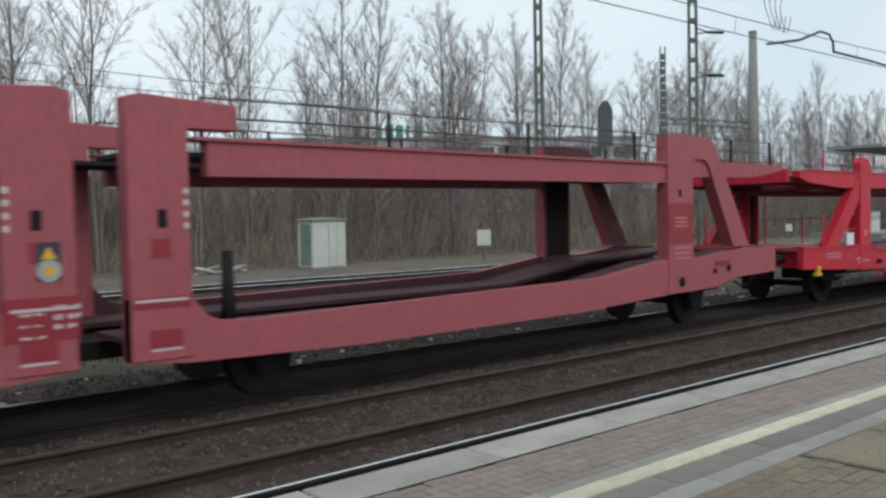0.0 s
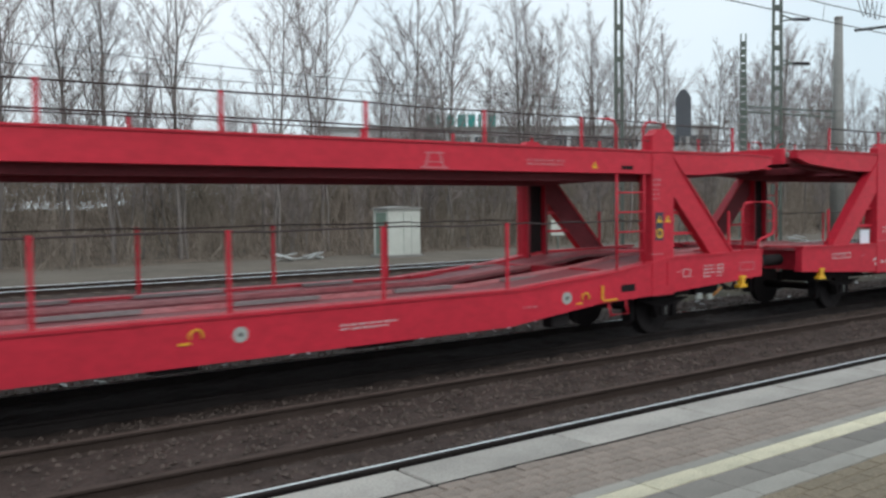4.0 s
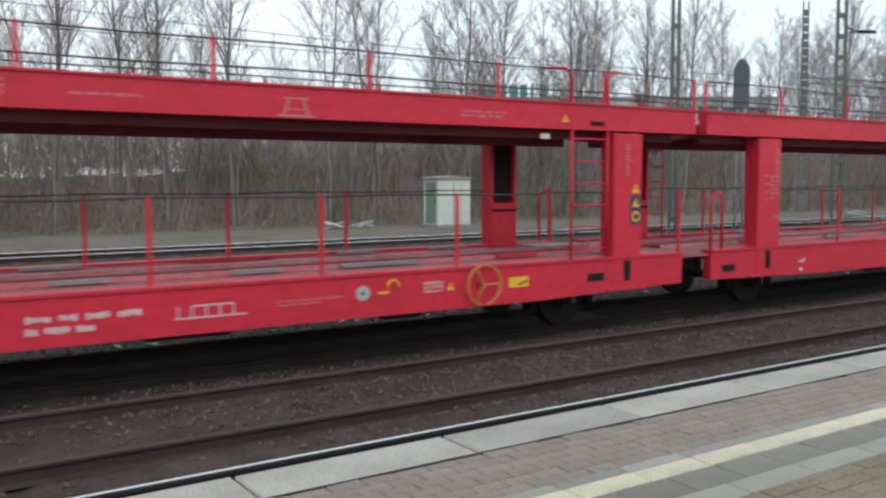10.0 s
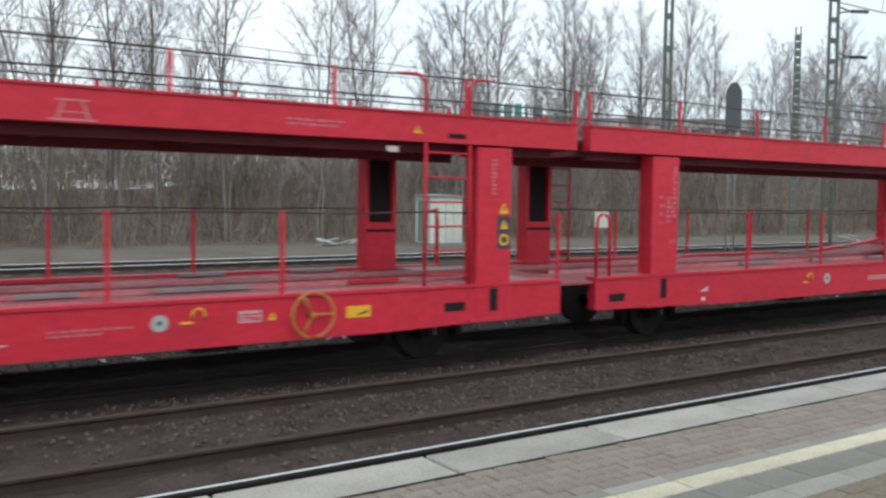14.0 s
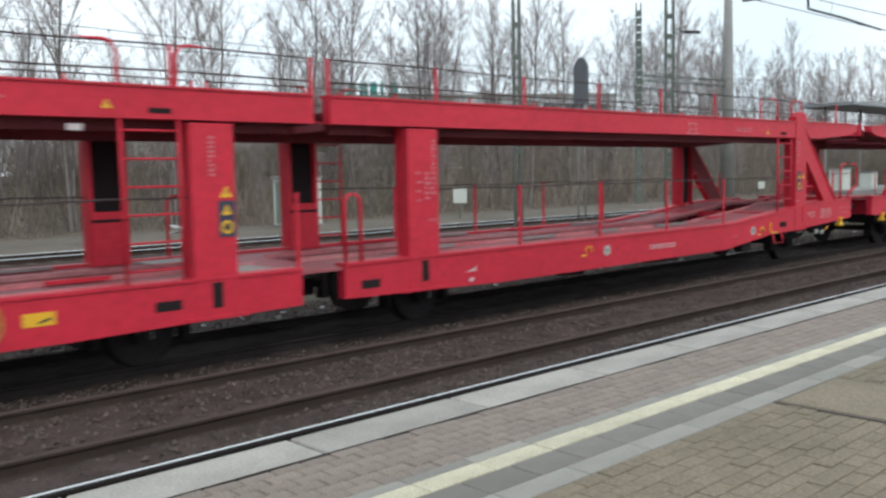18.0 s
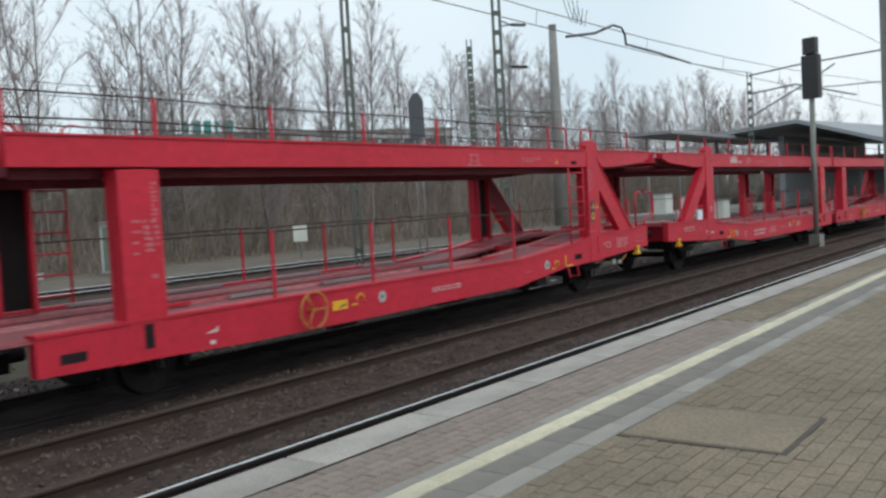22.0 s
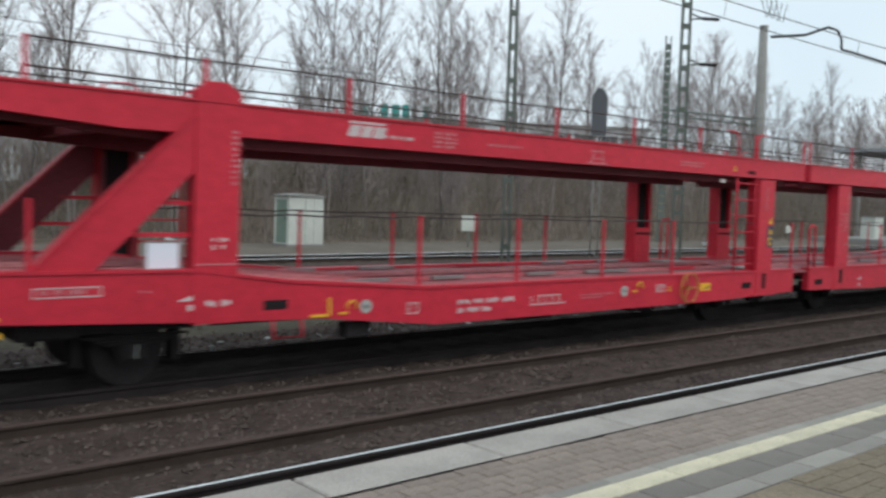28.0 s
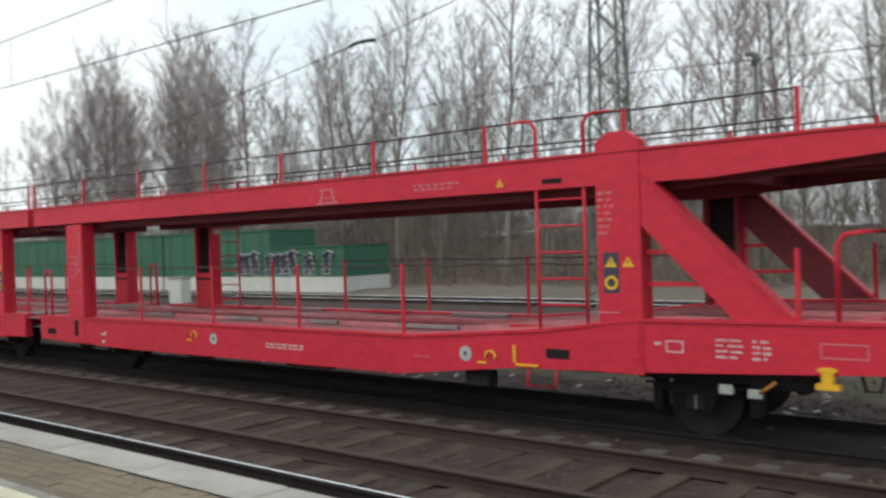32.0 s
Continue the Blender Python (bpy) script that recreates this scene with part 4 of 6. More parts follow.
        box(bl, 12.08, 12.26, yp - .004, yp, 1.55, 1.98)
        tri_sign(ye, bk, 12.17, 1.88, yp - .005, 0.13)
        disc(ye, (12.17, 1.66), 0.075, yp - .008, yp - .004)
        disc(bk, (12.17, 1.66), 0.045, yp - .011, yp - .008)
        tri_sign(ye, bk, 12.36, 1.88, yp, 0.13)
        bars(fn, 12.03, 12.2, 2.62, 7, yp, 0.03, 0.04, 2, seed)
        box(fn, 11.97, 12.25, yp - .003, yp, 1.34, 1.355)
        bars(wh, 12.62, 12.68, 1.06, 1, y, 0.03, 0, 1, seed)
        frame_mark(wh, 12.74, 12.92, 0.96, 1.08, y)
        bars(wh, 13.25, 13.52, 1.12, 4, y, 0.025, 0.03, 2, seed)
        bars(wh, 13.60, 13.78, 1.12, 4, y, 0.03, 0.025, 2, seed)
        frame_mark(fn, 14.2, 14.6, 0.98, 1.12, y)
        bm = bmesh.new()
        box(bm, 12.34, 12.47, yp - .012, yp, 0.86, 1.22)
        part("label_holder", bm, paint, w)
    if sg < 0:
        for b_ in (wh, ye, bk, fn, di):
            for v in b_.verts:
                if v.co.z < 0.98 and -10.3 < v.co.x < -3.9:
                    v.co.x -= 0.3
                elif v.co.z > 2.69 and -10.45 < v.co.x < -3.0:
                    v.co.x -= 0.35
    for nm, b_, m_ in (("white_lettering", wh, WHITE), ("yellow_sign", ye, YELLOW), ("black_symbol", bk, BLACK), ("blue_sticker", bl, BLUE), ("faint_lettering", fn, PALE), ("grey_disc", di, DISC)):
        if len(b_.verts):
            part(nm, b_, m_, w, "", "stuff")
        else:
            b_.free()
    if handwheel:
        q = 4.0 if sg > 0 else 3.96 if seed == 3 else 3.88
        bm = bmesh.new()
        pts = [(0.245 * math.cos(k * math.pi / 12), 0, 0.245 * math.sin(k * math.pi / 12)) for k in range(25)]
        tube(bm, pts, 0.017, 6, cap=False)
        for k in range(3):
            a = radians(90 + 120 * k + 30)
            tube(bm, [(0, 0.02, 0), (0.24 * math.cos(a), 0, 0.24 * math.sin(a))], 0.014, 6)
        tube(bm, [(0, -0.02, 0), (0, 0.10, 0)], 0.03, 8)
        hw = part("handwheel", bm, OCHRE, w, "ochre three-spoked brake handwheel")
        hw.matrix_basis = pose(sg * q, y - 0.10, 0.765)
        bm = bmesh.new()
        box(bm, sg * q + .44, sg * q + .74, y - .006, y, 0.69, 0.82)
        sp = part("sign_plate", bm, YELLOW, w, "yellow brake instruction plate")
        bm = bmesh.new()
        prism(bm, [(sg * q + .58, .71), (sg * q + .70, .74), (sg * q + .70, .77), (sg * q + .58, .73)], y - .009, y - .006)
        part("arrow", bm, BLACK, sp)


def frame_mark(bm, u0, u1, z0, z1, y, t=0.012):
    for a, b, c, d in ((u0, u1, z0, z0 + t), (u0, u1, z1 - t, z1), (u0, u0 + t, z0 + t, z1 - t), (u1 - t, u1, z0 + t, z1 - t)):
        box(bm, a, b, y - .004, y, c, d)


def trap_mark(bm, u, z, y):
    for k in (-1, 1):
        prism(bm, [(u + k * .15, z - .07), (u + k * .12, z - .07), (u + k * .07, z + .09), (u + k * .09, z + .09)], y - .004, y)
    box(bm, u - .21, u + .21, y - .004, y, z - .095, z - .075)
    box(bm, u - .13, u + .13, y - .004, y, z - .02, z - .01)
    box(bm, u - .14, u + .14, y - .004, y, z + .09, z + .105)


def hook(bm, u, z, y):
    pts = [(u + .07 * math.cos(a), y - .01, z + .07 * math.sin(a)) for a in (-.5, .2, .9, 1.57, 2.2, 2.9, 3.6)]
    tube(bm, pts, 0.013, 5)
    box(bm, u - .18, u - .06, y - .012, y, z - .085, z - .06)


def ladder_parts(w, sg, lq, sd, paint):
    y = sd * (HALF - 0.02)
    lad = None
    for q in lq:
        bm = bmesh.new()
        tube(bm, [(sg * q, y, 0.95), (sg * q, y, 2.70)], 0.019, 6)
        if lad is None:
            lad = part("ladder", bm, paint, w)
        else:
            part("stile", bm, paint, lad)
    for k in range(6):
        bm = bmesh.new()
        z = 1.12 + k * 0.29
        tube(bm, [(sg * lq[0], y, z), (sg * lq[1], y, z)], 0.014, 6)
        part("rung", bm, paint, lad)


def lengthen(ob):
    """Bring a wagon drawn at 31 m to its true length."""
    for c in ob.children:
        if c.name.startswith(("wheelset", "handwheel")):
            m = c.matrix_basis.copy()
            m.translation.x *= LONG
            c.matrix_basis = m
        else:
            for v in c.data.vertices:
                v.co.x *= LONG
        lengthen(c)


def lower_deck(ob, drop, keep=False):
    """Hang the upper deck lower between its pylons."""
    for c in ob.children:
        k = keep or c.name.startswith(("pylon", "ladder"))
        if not k:
            for v in c.data.vertices:
                if v.co.z > 2.5:
                    v.co.z -= drop
        lower_deck(c, drop, k)


def wagon(handwheel_side, seed, label, plated=True, hooped=True):
    w = thing("car_transporter_wagon", label, "rail wagon", "wagons of the train")
    for sg in (-1, 1):
        unit(w, sg, handwheel_side == sg, RED, seed, plated, hooped)
    # end of the lower deck at the joint
    bm = bmesh.new()
    box(bm, -0.52, 0.36, -1.46, 1.46, 0.905, 0.945)
    part("joint_plate", bm, DECK, w)
    for y in (-1.36, 0.42):
        bm = bmesh.new()
        box(bm, -1.16, -0.44, y, y + .94, 0.958, 0.972, 0.004)
        part("bridge_plate", bm, BARE, w, "worn bare grey bridging plate")
    # Near-black block in place of the darkness in the upper deck gap.
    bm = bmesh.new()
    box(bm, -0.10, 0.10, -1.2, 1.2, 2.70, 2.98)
    part("joint_hanger", bm, GAP_DARK, w)
    bm = bmesh.new()
    tube(bm, [(-0.9, 0, 0.62), (0.9, 0, 0.62)], 0.09, 10)
    box(bm, -0.5, 0.5, -0.5, 0.5, 0.50, 0.72)
    part("draw_bar", bm, UNDER, w)
    lengthen(w)
    return w


NEW_LABEL = "bright red two-deck car transporter wagon, empty, with white lettering"
wagons = {}
WHEEL_SIDE = {0: -1, 1: -1, 2: -1, 3: -1, 4: -1, 5: 1, 6: 1, 7: -1}
master = {-1: wagon(-1, 1, NEW_LABEL), 1: wagon(1, 2, NEW_LABEL)}
used = {}
wagons[0] = wagon(-1, 3, "red two-deck car transporter wagon, empty, its upper deck lowered", False)
lower_deck(wagons[0], 0.13)
wagons[5] = wagon(1, 4, "bright red two-deck car transporter wagon, empty, without hoops at the joint", False, False)
for i in (1, 2, 3, 4, 6, 7):
    sgw = WHEEL_SIDE[i]
    if sgw not in used:
        used[sgw] = True
        wagons[i] = master[sgw]
    else:
        wagons[i] = copy_thing(master[sgw], Matrix())


# ---- the older, faded wagon at the head ----
def old_wagon():
    w = thing("old_car_transporter_wagon", "older two-deck car transporter wagon in faded pinkish red paint", "rail wagon", "wagons of the train")
    Y = HALF
    c0 = 1.915
    for sd in (-1, 1):
        a, b = sd * Y, sd * (Y - 0.16)
        for sg in (-1, 1):
            # q is measured from the wagon's own origin on the rear half; the front half mirrors it about the joint
            g_ = (lambda q: q) if sg > 0 else (lambda q: 2 * c0 - q)
            bm = bmesh.new()
            prism(bm, [(g_(2.17), 0.66), (g_(2.8), 0.60), (g_(5.0), 0.55), (g_(9.0), 0.58), (g_(11.2), 0.68), (g_(12.8), 0.72), (g_(13.4), 0.86), (g_(14.9), 0.90), (g_(14.9), 1.36), (g_(13.8), 1.42), (g_(12.5), 1.28), (g_(11.2), 1.28), (g_(9.6), 1.08), (g_(3.6), 0.99), (g_(3.2), 1.01), (g_(3.0), 1.08), (g_(2.85), 1.26), (g_(2.17), 1.30)], a, b)
            part("sill", shade_inner(bm, sd, Y - .155), [FADED, OLD_DARK], w)
            bm = bmesh.new()
            prism(bm, [(g_(2.17), 0.66), (g_(2.82), 0.66), (g_(2.82), 3.06), (g_(3.39), 3.06), (g_(3.39), 3.34), (g_(2.32), 3.40), (g_(2.17), 3.36)], sd * (Y + .015), sd * (Y - .22), 0.012)
            p = part("joint_post", bm, FADED, w)
            bm = bmesh.new()
            if sg < 0:
                box(bm, g_(2.155), g_(2.835), sd * (Y + .019), sd * (Y + .01), 0.98, 1.40)
            else:
                box(bm, g_(2.2), g_(2.8), sd * (Y + .019), sd * (Y + .01), 1.20, 1.32)
            part("repaint_patch", bm, FADED_DARK, p)
            bm = bmesh.new()
            box(bm, g_(2.36), g_(2.70), sd * (Y + .019), sd * (Y + .01), 0.80, 0.98)
            part("repaint_patch", bm, FADED_DARK, p)
            bm = bmesh.new()
            box(bm, g_(2.40), g_(2.60), sd * (Y + .019), sd * (Y + .01), 1.72, 1.92)
            part("repaint_patch", bm, FADED_DARK, p)
            bm = bmesh.new()
            box(bm, g_(2.47), g_(2.57), sd * (Y + .019), sd * (Y - .01), 2.03, 2.22)
            part("opening", bm, GAP_DARK, p)
            bm = bmesh.new()
            for k in range(4):
                box(bm, g_(2.75), g_(2.81), sd * (Y + .019), sd * (Y + .01), 2.02 + .12 * k, 2.08 + .12 * k)
            box(bm, g_(2.22), g_(2.77), sd * (Y + .024), sd * (Y + .015), 1.27, 1.30)
            box(bm, g_(2.37), g_(2.69), sd * (Y + .019), sd * (Y + .01), 0.76, 0.785)
            part("white_lettering", bm, WHITE, p, "", "stuff")
            bm = bmesh.new()
            prism(bm, [(g_(3.05), 2.57), (g_(11.4), 2.60), (g_(11.4), 2.93), (g_(3.05), 2.97)], sd * (Y - .03), sd * (Y - .2))
            part("upper_beam", bm, FADED, w)
            bm = bmesh.new()
            prism(bm, [(g_(2.9), 2.985), (g_(11.4), 2.945), (g_(11.4), 2.91), (g_(2.9), 2.95)], sd * (Y + .01), sd * (Y - .22))
            part("beam_flange", bm, FADED, w)
            bm = bmesh.new()
            prism(bm, [(g_(12.0), 2.70), (g_(14.2), 2.74), (g_(15.3), 2.90), (g_(15.3), 2.97), (g_(12.0), 3.02)], sd * (Y - .03), sd * (Y - .18))
            part("end_beam", bm, FADED, w)
            # pylon: upright, head and slanting leg round a window
            bm = bmesh.new()
            prism(bm, [(g_(11.32), 0.70), (g_(12.05), 0.70), (g_(12.05), 2.96), (g_(12.12), 3.02), (g_(12.42), 3.02), (g_(12.56), 2.92), (g_(13.35), 1.44), (g_(13.9), 1.44), (g_(12.75), 3.30), (g_(12.62), 3.40), (g_(11.9), 3.44), (g_(11.32), 3.42)], sd * (Y + .015), sd * (Y - .22))
            p = part("pylon", shade_inner(bm, sd, Y - .215), [FADED, OLD_DARK], w)
            # Near-black sheet puts shade into the old pylon's channel.
            bm = bmesh.new()
            box(bm, g_(11.4), g_(11.98), sd * (Y - .222), sd * (Y - .23), 1.3, 2.9)
            part("channel_web", bm, GAP_DARK, p)
            bm = bmesh.new()
            box(bm, g_(11.325), g_(12.045), sd * (Y + .019), sd * (Y + .01), 1.55, 2.25)
            part("repaint_patch", bm, FADED_DARK, p)
            bm = bmesh.new()
            box(bm, g_(11.62), g_(11.70), sd * (Y + .019), sd * (Y - .01), 2.36, 2.48)
            for qx, zz, rr in ((11.7, .88, .09), (12.75, 1.02, .05), (13.2, 1.05, .06)):
                disc(bm, (g_(qx), zz), rr, sd * (Y + .02), sd * (Y - .01))
            part("opening", bm, GAP_DARK, p)
            bm = bmesh.new()
            for k in range(3):
                box(bm, g_(11.5), g_(11.86), sd * (Y + .024), sd * (Y + .015), 1.84 + .07 * k, 1.87 + .07 * k)
                box(bm, g_(11.5), g_(11.95), sd * (Y + .024), sd * (Y + .015), 1.28 + .09 * k, 1.31 + .09 * k)
            part("faint_lettering", bm, PALE, p, "", "stuff")
            for q in (3.0, 5.5, 8.0, 10.5, 13.4, 14.8):
                bm = bmesh.new()
                box(bm, g_(q) - .02, g_(q) + .02, sd * (Y - .04), sd * (Y - .07), 2.93, 3.42)
                part("rail_post", bm, UNDER, w)
            for z in (3.41, 3.20):
                bm = bmesh.new()
                tube(bm, [(g_(3.0 + 11.8 * k / 8), sd * (Y - .055), z + .012 * math.sin(k * 1.9)) for k in range(9)], 0.011, 5)
                part("rope", bm, CABLE, w)
            for q in (12.9, 4.0):
                bm = bmesh.new()
                box(bm, g_(q) - .6, g_(q) + .6, sd * .98, sd * 1.1, .62, .78)
                prism(bm, [(g_(q) - .26, .66), (g_(q) + .26, .66), (g_(q) + .13, .28), (g_(q) - .13, .28)], sd * .9, sd * 1.02)
                part("axle_guard", bm, UNDER, w)
            bm = bmesh.new()
            tube(bm, [(g_(14.85), sd * .87, 1.05), (g_(15.4), sd * .87, 1.05)], 0.10, 12)
            tube(bm, [(g_(15.4), sd * .87, 1.05), (g_(15.46), sd * .87, 1.05)], 0.21, 16)
            part("buffer", bm, UNDER, w)
            bm = bmesh.new()
            box(bm, g_(13.0) - .25, g_(13.0) + .25, sd * (Y + .012), sd * (Y - .02), 1.10, 1.20)
            part("repaint_patch", bm, FADED_DARK, w)
    for sg in (-1, 1):
        g_ = (lambda q: q) if sg > 0 else (lambda q: 2 * c0 - q)
        for y0 in (-1.33, 0.45):
            prof = [(g_(2.2), 0.90), (g_(9.5), 0.92), (g_(11.6), 1.22), (g_(14.8), 1.34)]
            bm = bmesh.new()
            prism(bm, prof + [(u, z - .06) for u, z in prof[::-1]], y0, y0 + .88)
            part("lower_runway", bm, OLD_DARK, w)
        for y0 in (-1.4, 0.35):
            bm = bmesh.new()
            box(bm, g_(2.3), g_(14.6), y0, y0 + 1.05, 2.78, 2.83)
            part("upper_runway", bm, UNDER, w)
    # sticker on the front half's joint post
    bm = bmesh.new()
    box(bm, 1.30, 1.52, -Y - .022, -Y - .014, 1.55, 1.92)
    st = part("sticker", bm, BLUE, w, "dark sticker with a yellow triangle and a white ring")
    bm = bmesh.new()
    prism(bm, [(1.34, 1.76), (1.48, 1.76), (1.41, 1.88)], -Y - .026, -Y - .022)
    part("triangle", bm, YELLOW, st)
    bm = bmesh.new()
    disc(bm, (1.41, 1.65), .11, -Y - .026, -Y - .022)
    part("ring", bm, DISC, st)
    bm = bmesh.new()
    box(bm, 1.37, 1.45, -Y - .030, -Y - .026, 1.61, 1.69)
    part("symbol", bm, YELLOW, st)
    bm = bmesh.new()
    bars(bm, 1.14, 1.36, 1.26, 3, -Y - .02, .03, .08, 2, 5)
    bars(bm, 1.44, 1.68, 1.32, 3, -Y - .02, .05, .04, 2, 6)
    part("white_lettering", bm, WHITE, w, "", "stuff")
    bm = bmesh.new()
    box(bm, 0.6, 2.9, -.4, .4, .58, .78)
    part("draw_bar", bm, UNDER, w)
    bm = bmesh.new()
    tube(bm, [(3.50, -1.0, .95), (3.50, -1.0, 1.75)], .085, 10, .06)
    part("brake_column", bm, UNDER, w)
    for q in (12.9, 4.0, 2 * c0 - 4.0, 2 * c0 - 12.9):
        wheelset(w, q, 0.42)
    return w


wagons[-1] = old_wagon()
lengthen(wagons[-1])
for i, w in wagons.items():
    KEYED.append((i, w))

# ---- behind the tracks ----
hut = thing("equipment_hut", "small off-white equipment hut with a grey-green door", "hut", m=pose(20.6, 30.4, 0.14, 0, 0, -2))
bm = bmesh.new()
box(bm, -0.78, 0.78, -0.58, 0.58, 0, 1.92, 0.015)
part("wall", bm, HUTW, hut)
bm = bmesh.new()
prism(bm, [(-0.86, 1.92), (0.86, 1.92), (0.86, 1.97), (0, 2.04), (-0.86, 1.97)], -0.66, 0.66)
part("roof", bm, CONCR, hut)
bm = bmesh.new()
box(bm, -0.795, -0.77, -0.42, 0.36, 0.10, 1.78, 0.004)
dr = part("door", bm, HUTG, hut)
bm = bmesh.new()
box(bm, -0.815, -0.795, -0.36, -0.30, 1.0, 1.1)
part("handle", bm, BLACK, dr)
bm = bmesh.new()
box(bm, -0.05, 0.70, -0.595, -0.575, 0.10, 1.80, 0.004)
part("door", bm, HUTW, hut)
bm = bmesh.new()
box(bm, -0.055, -0.045, -0.60, -0.578, 0.10, 1.80)
box(bm, 0.32, 0.33, -0.60, -0.578, 0.10, 1.80)
part("door_gap", bm, HUTG, hut)
bm = bmesh.new()
box(bm, -0.85, 0.85, -0.65, 0.65, -0.05, 0.06)
part("plinth", bm, CONCR, hut)


def board(x, y, z, wd, ht, label):
    b = thing("track_sign", label, "sign", "track signs", pose(x, y, -0.3, 0, 0, -35))
    bm = bmesh.new()
    tube(bm, [(0, 0.03, 0), (0, 0.03, z + 0.3 - ht / 2 + .1)], 0.03, 8)
    part("post", bm, MASTG, b)
    bm = bmesh.new()
    box(bm, -wd / 2, wd / 2, -0.01, 0.01, z + .3 - ht / 2, z + .3 + ht / 2, 0.004)
    part("board", bm, HUTW, b)


board(28.0, 28.5, 1.15, 0.62, 0.70, "square white track sign on a short post")
board(60.0, 30.5, 0.9, 0.5, 0.5, "small white track sign on a short post")

# scrap lying beside the path
for x, y in ((16.0, 31.2), (17.2, 31.8), (44.0, 26.6)):
    pile = thing("litter_heap", "low heap of pale litter and planks on the ground", "litter", "litter", pose(x, y, 0.10))
    rng = random.Random(int(x * 7))
    for k in range(5):
        t = bmesh.new()
        a = rng.uniform(.2, .55)
        box(t, -a, a, -.12, .12, 0, .05)
        t.transform(pose(rng.uniform(-.6, .6), rng.uniform(-.3, .3), .05 * k, rng.uniform(-12, 12), rng.uniform(-15, 15), rng.uniform(0, 180)))
        part("scrap", t, LITTER, pile)


def lattice(name, label, x, y, h, w0, w1, legs=2, yaw=0, mat_=None, step=0.45, group="catenary masts", rb=0.022, cover=.38):
    """A lattice mast: two or four chords with zigzag bracing."""
    m = thing(name, label, "mast", group, pose(x, y, -0.3, 0, 0, yaw))
    mm = mat_ or MASTG
    cor = lambda z: (w0 + (w1 - w0) * z / h) / 2
    for sx in (-1, 1):
        for sy in ((0,) if legs == 2 else (-1, 1)):
            bm = bmesh.new()
            a, b = cor(0), cor(h)
            if legs == 2:
                t = bmesh.new()
                v = [t.verts.new((sx * c + dx, dy, z)) for z, c in ((0, a), (h, b)) for dx, dy in ((-.03, -.06), (.03, -.06), (.03, .06), (-.03, .06))]
                for f in ((0, 1, 5, 4), (1, 2, 6, 5), (2, 3, 7, 6), (3, 0, 4, 7), (4, 5, 6, 7)):
                    t.faces.new([v[i] for i in f])
                merge(bm, t)
            else:
                tube(bm, [(sx * a, sy * a, 0), (sx * b, sy * b, h)], 0.045, 4)
            part("chord", bm, mm, m)
    n = int(h / step)
    bm = bmesh.new()
    for i in range(n):
        z0, z1 = i * step, (i + 1) * step
        a, b = cor(z0), cor(z1)
        k = 1 if i % 2 else -1
        if legs == 2:
            for sy in (-1, 1):
                bb = bmesh.new()
                box(bb, -a, a, sy * .065, sy * .05, z0, z0 + step * cover)
                part("batten", bb, mm, m)
        else:
            for s_ in (-1, 1):
                tube(bm, [(-k * a, s_ * a, z0), (k * b, s_ * b, z1)], rb, 4)
                tube(bm, [(s_ * a, k * a, z0), (s_ * b, -k * b, z1)], rb, 4)
    if legs == 2:
        bm.free()
    else:
        part("bracing", bm, mm, m, "", "stuff")
    bm = bmesh.new()
    box(bm, -w0 * .7, w0 * .7, -.35, .35, -.1, .25)
    part("footing", bm, CONCR, m)
    return m


def arm(m, pts, r=0.03, mat_=None, name="arm"):
    bm = bmesh.new()
    tube(bm, pts, r, 6)
    return part(name, bm, mat_ or MASTG, m)


lattice("catenary_mast", "slim grey-green lattice catenary mast", 15.1, 13.5, 10.5, 0.15, 0.12, 2, -40, cover=.16, step=0.7)
m3 = lattice("catenary_mast", "tall grey-green lattice catenary mast with bracket arms", 22.1, 14.0, 9.6, 0.23, 0.19, 2, -45, step=0.55, cover=.22)
for z in (7.42, 6.22):
    arm(m3, [(0.08, 0, z + .14), (0.42, 0, z)], 0.022)
    arm(m3, [(0.08, 0, z - .03), (0.42, 0, z)], 0.022)
    a_ = arm(m3, [(0.40, 0, z), (0.86, 0, z - .02)], 0.035, UNDER, "insulator")
    for k in range(5):
        arm(a_, [(0.46 + .08 * k, 0, z - .003 * k), (0.485 + .08 * k, 0, z - .003 * k)], 0.06, UNDER, "shed")
lattice("catenary_mast", "lattice mast carrying one end of a cross beam", 46.5, 31.6, 12.5, 0.36, 0.28, 2, -45, step=0.45, cover=.78)
beam = thing("gantry_beam", "thin horizontal gantry beam between two masts", "beam")
bm = bmesh.new()
for dz in (0, .35):
    tube(bm, [(46.6, 31.6, 7.6 + dz), (57.2, 31.6, 7.8 + dz)], 0.05, 4)
for k in range(16):
    f0, f1 = k / 16, (k + 1) / 16
    tube(bm, [(46.6 + 10.6 * f0, 31.6, 7.6 + (.35 if k % 2 else 0)), (46.6 + 10.6 * f1, 31.6, 7.6 + (0 if k % 2 else .35))], 0.025, 4)
part("truss", bm, MASTG, beam)
chim = thing("concrete_mast", "tall tapered grey concrete mast carrying a gantry beam", "mast", m=pose(57.2, 31.6, -0.3))
bm = bmesh.new()
tube(bm, [(0, 0, 0), (0, 0, 14.6)], 0.52, 16, 0.26)
part("shaft", bm, CONCR, chim)
bm = bmesh.new()
tube(bm, [(0, 0, 14.58), (0, 0, 14.75)], 0.28, 16)
part("rim", bm, CONCR, chim)
lattice("lattice_tower", "broad four-legged lattice mast with bare steel bracing", -9.7, 22.6, 12.0, 1.15, 0.55, 4, 10, step=0.8, rb=0.026)
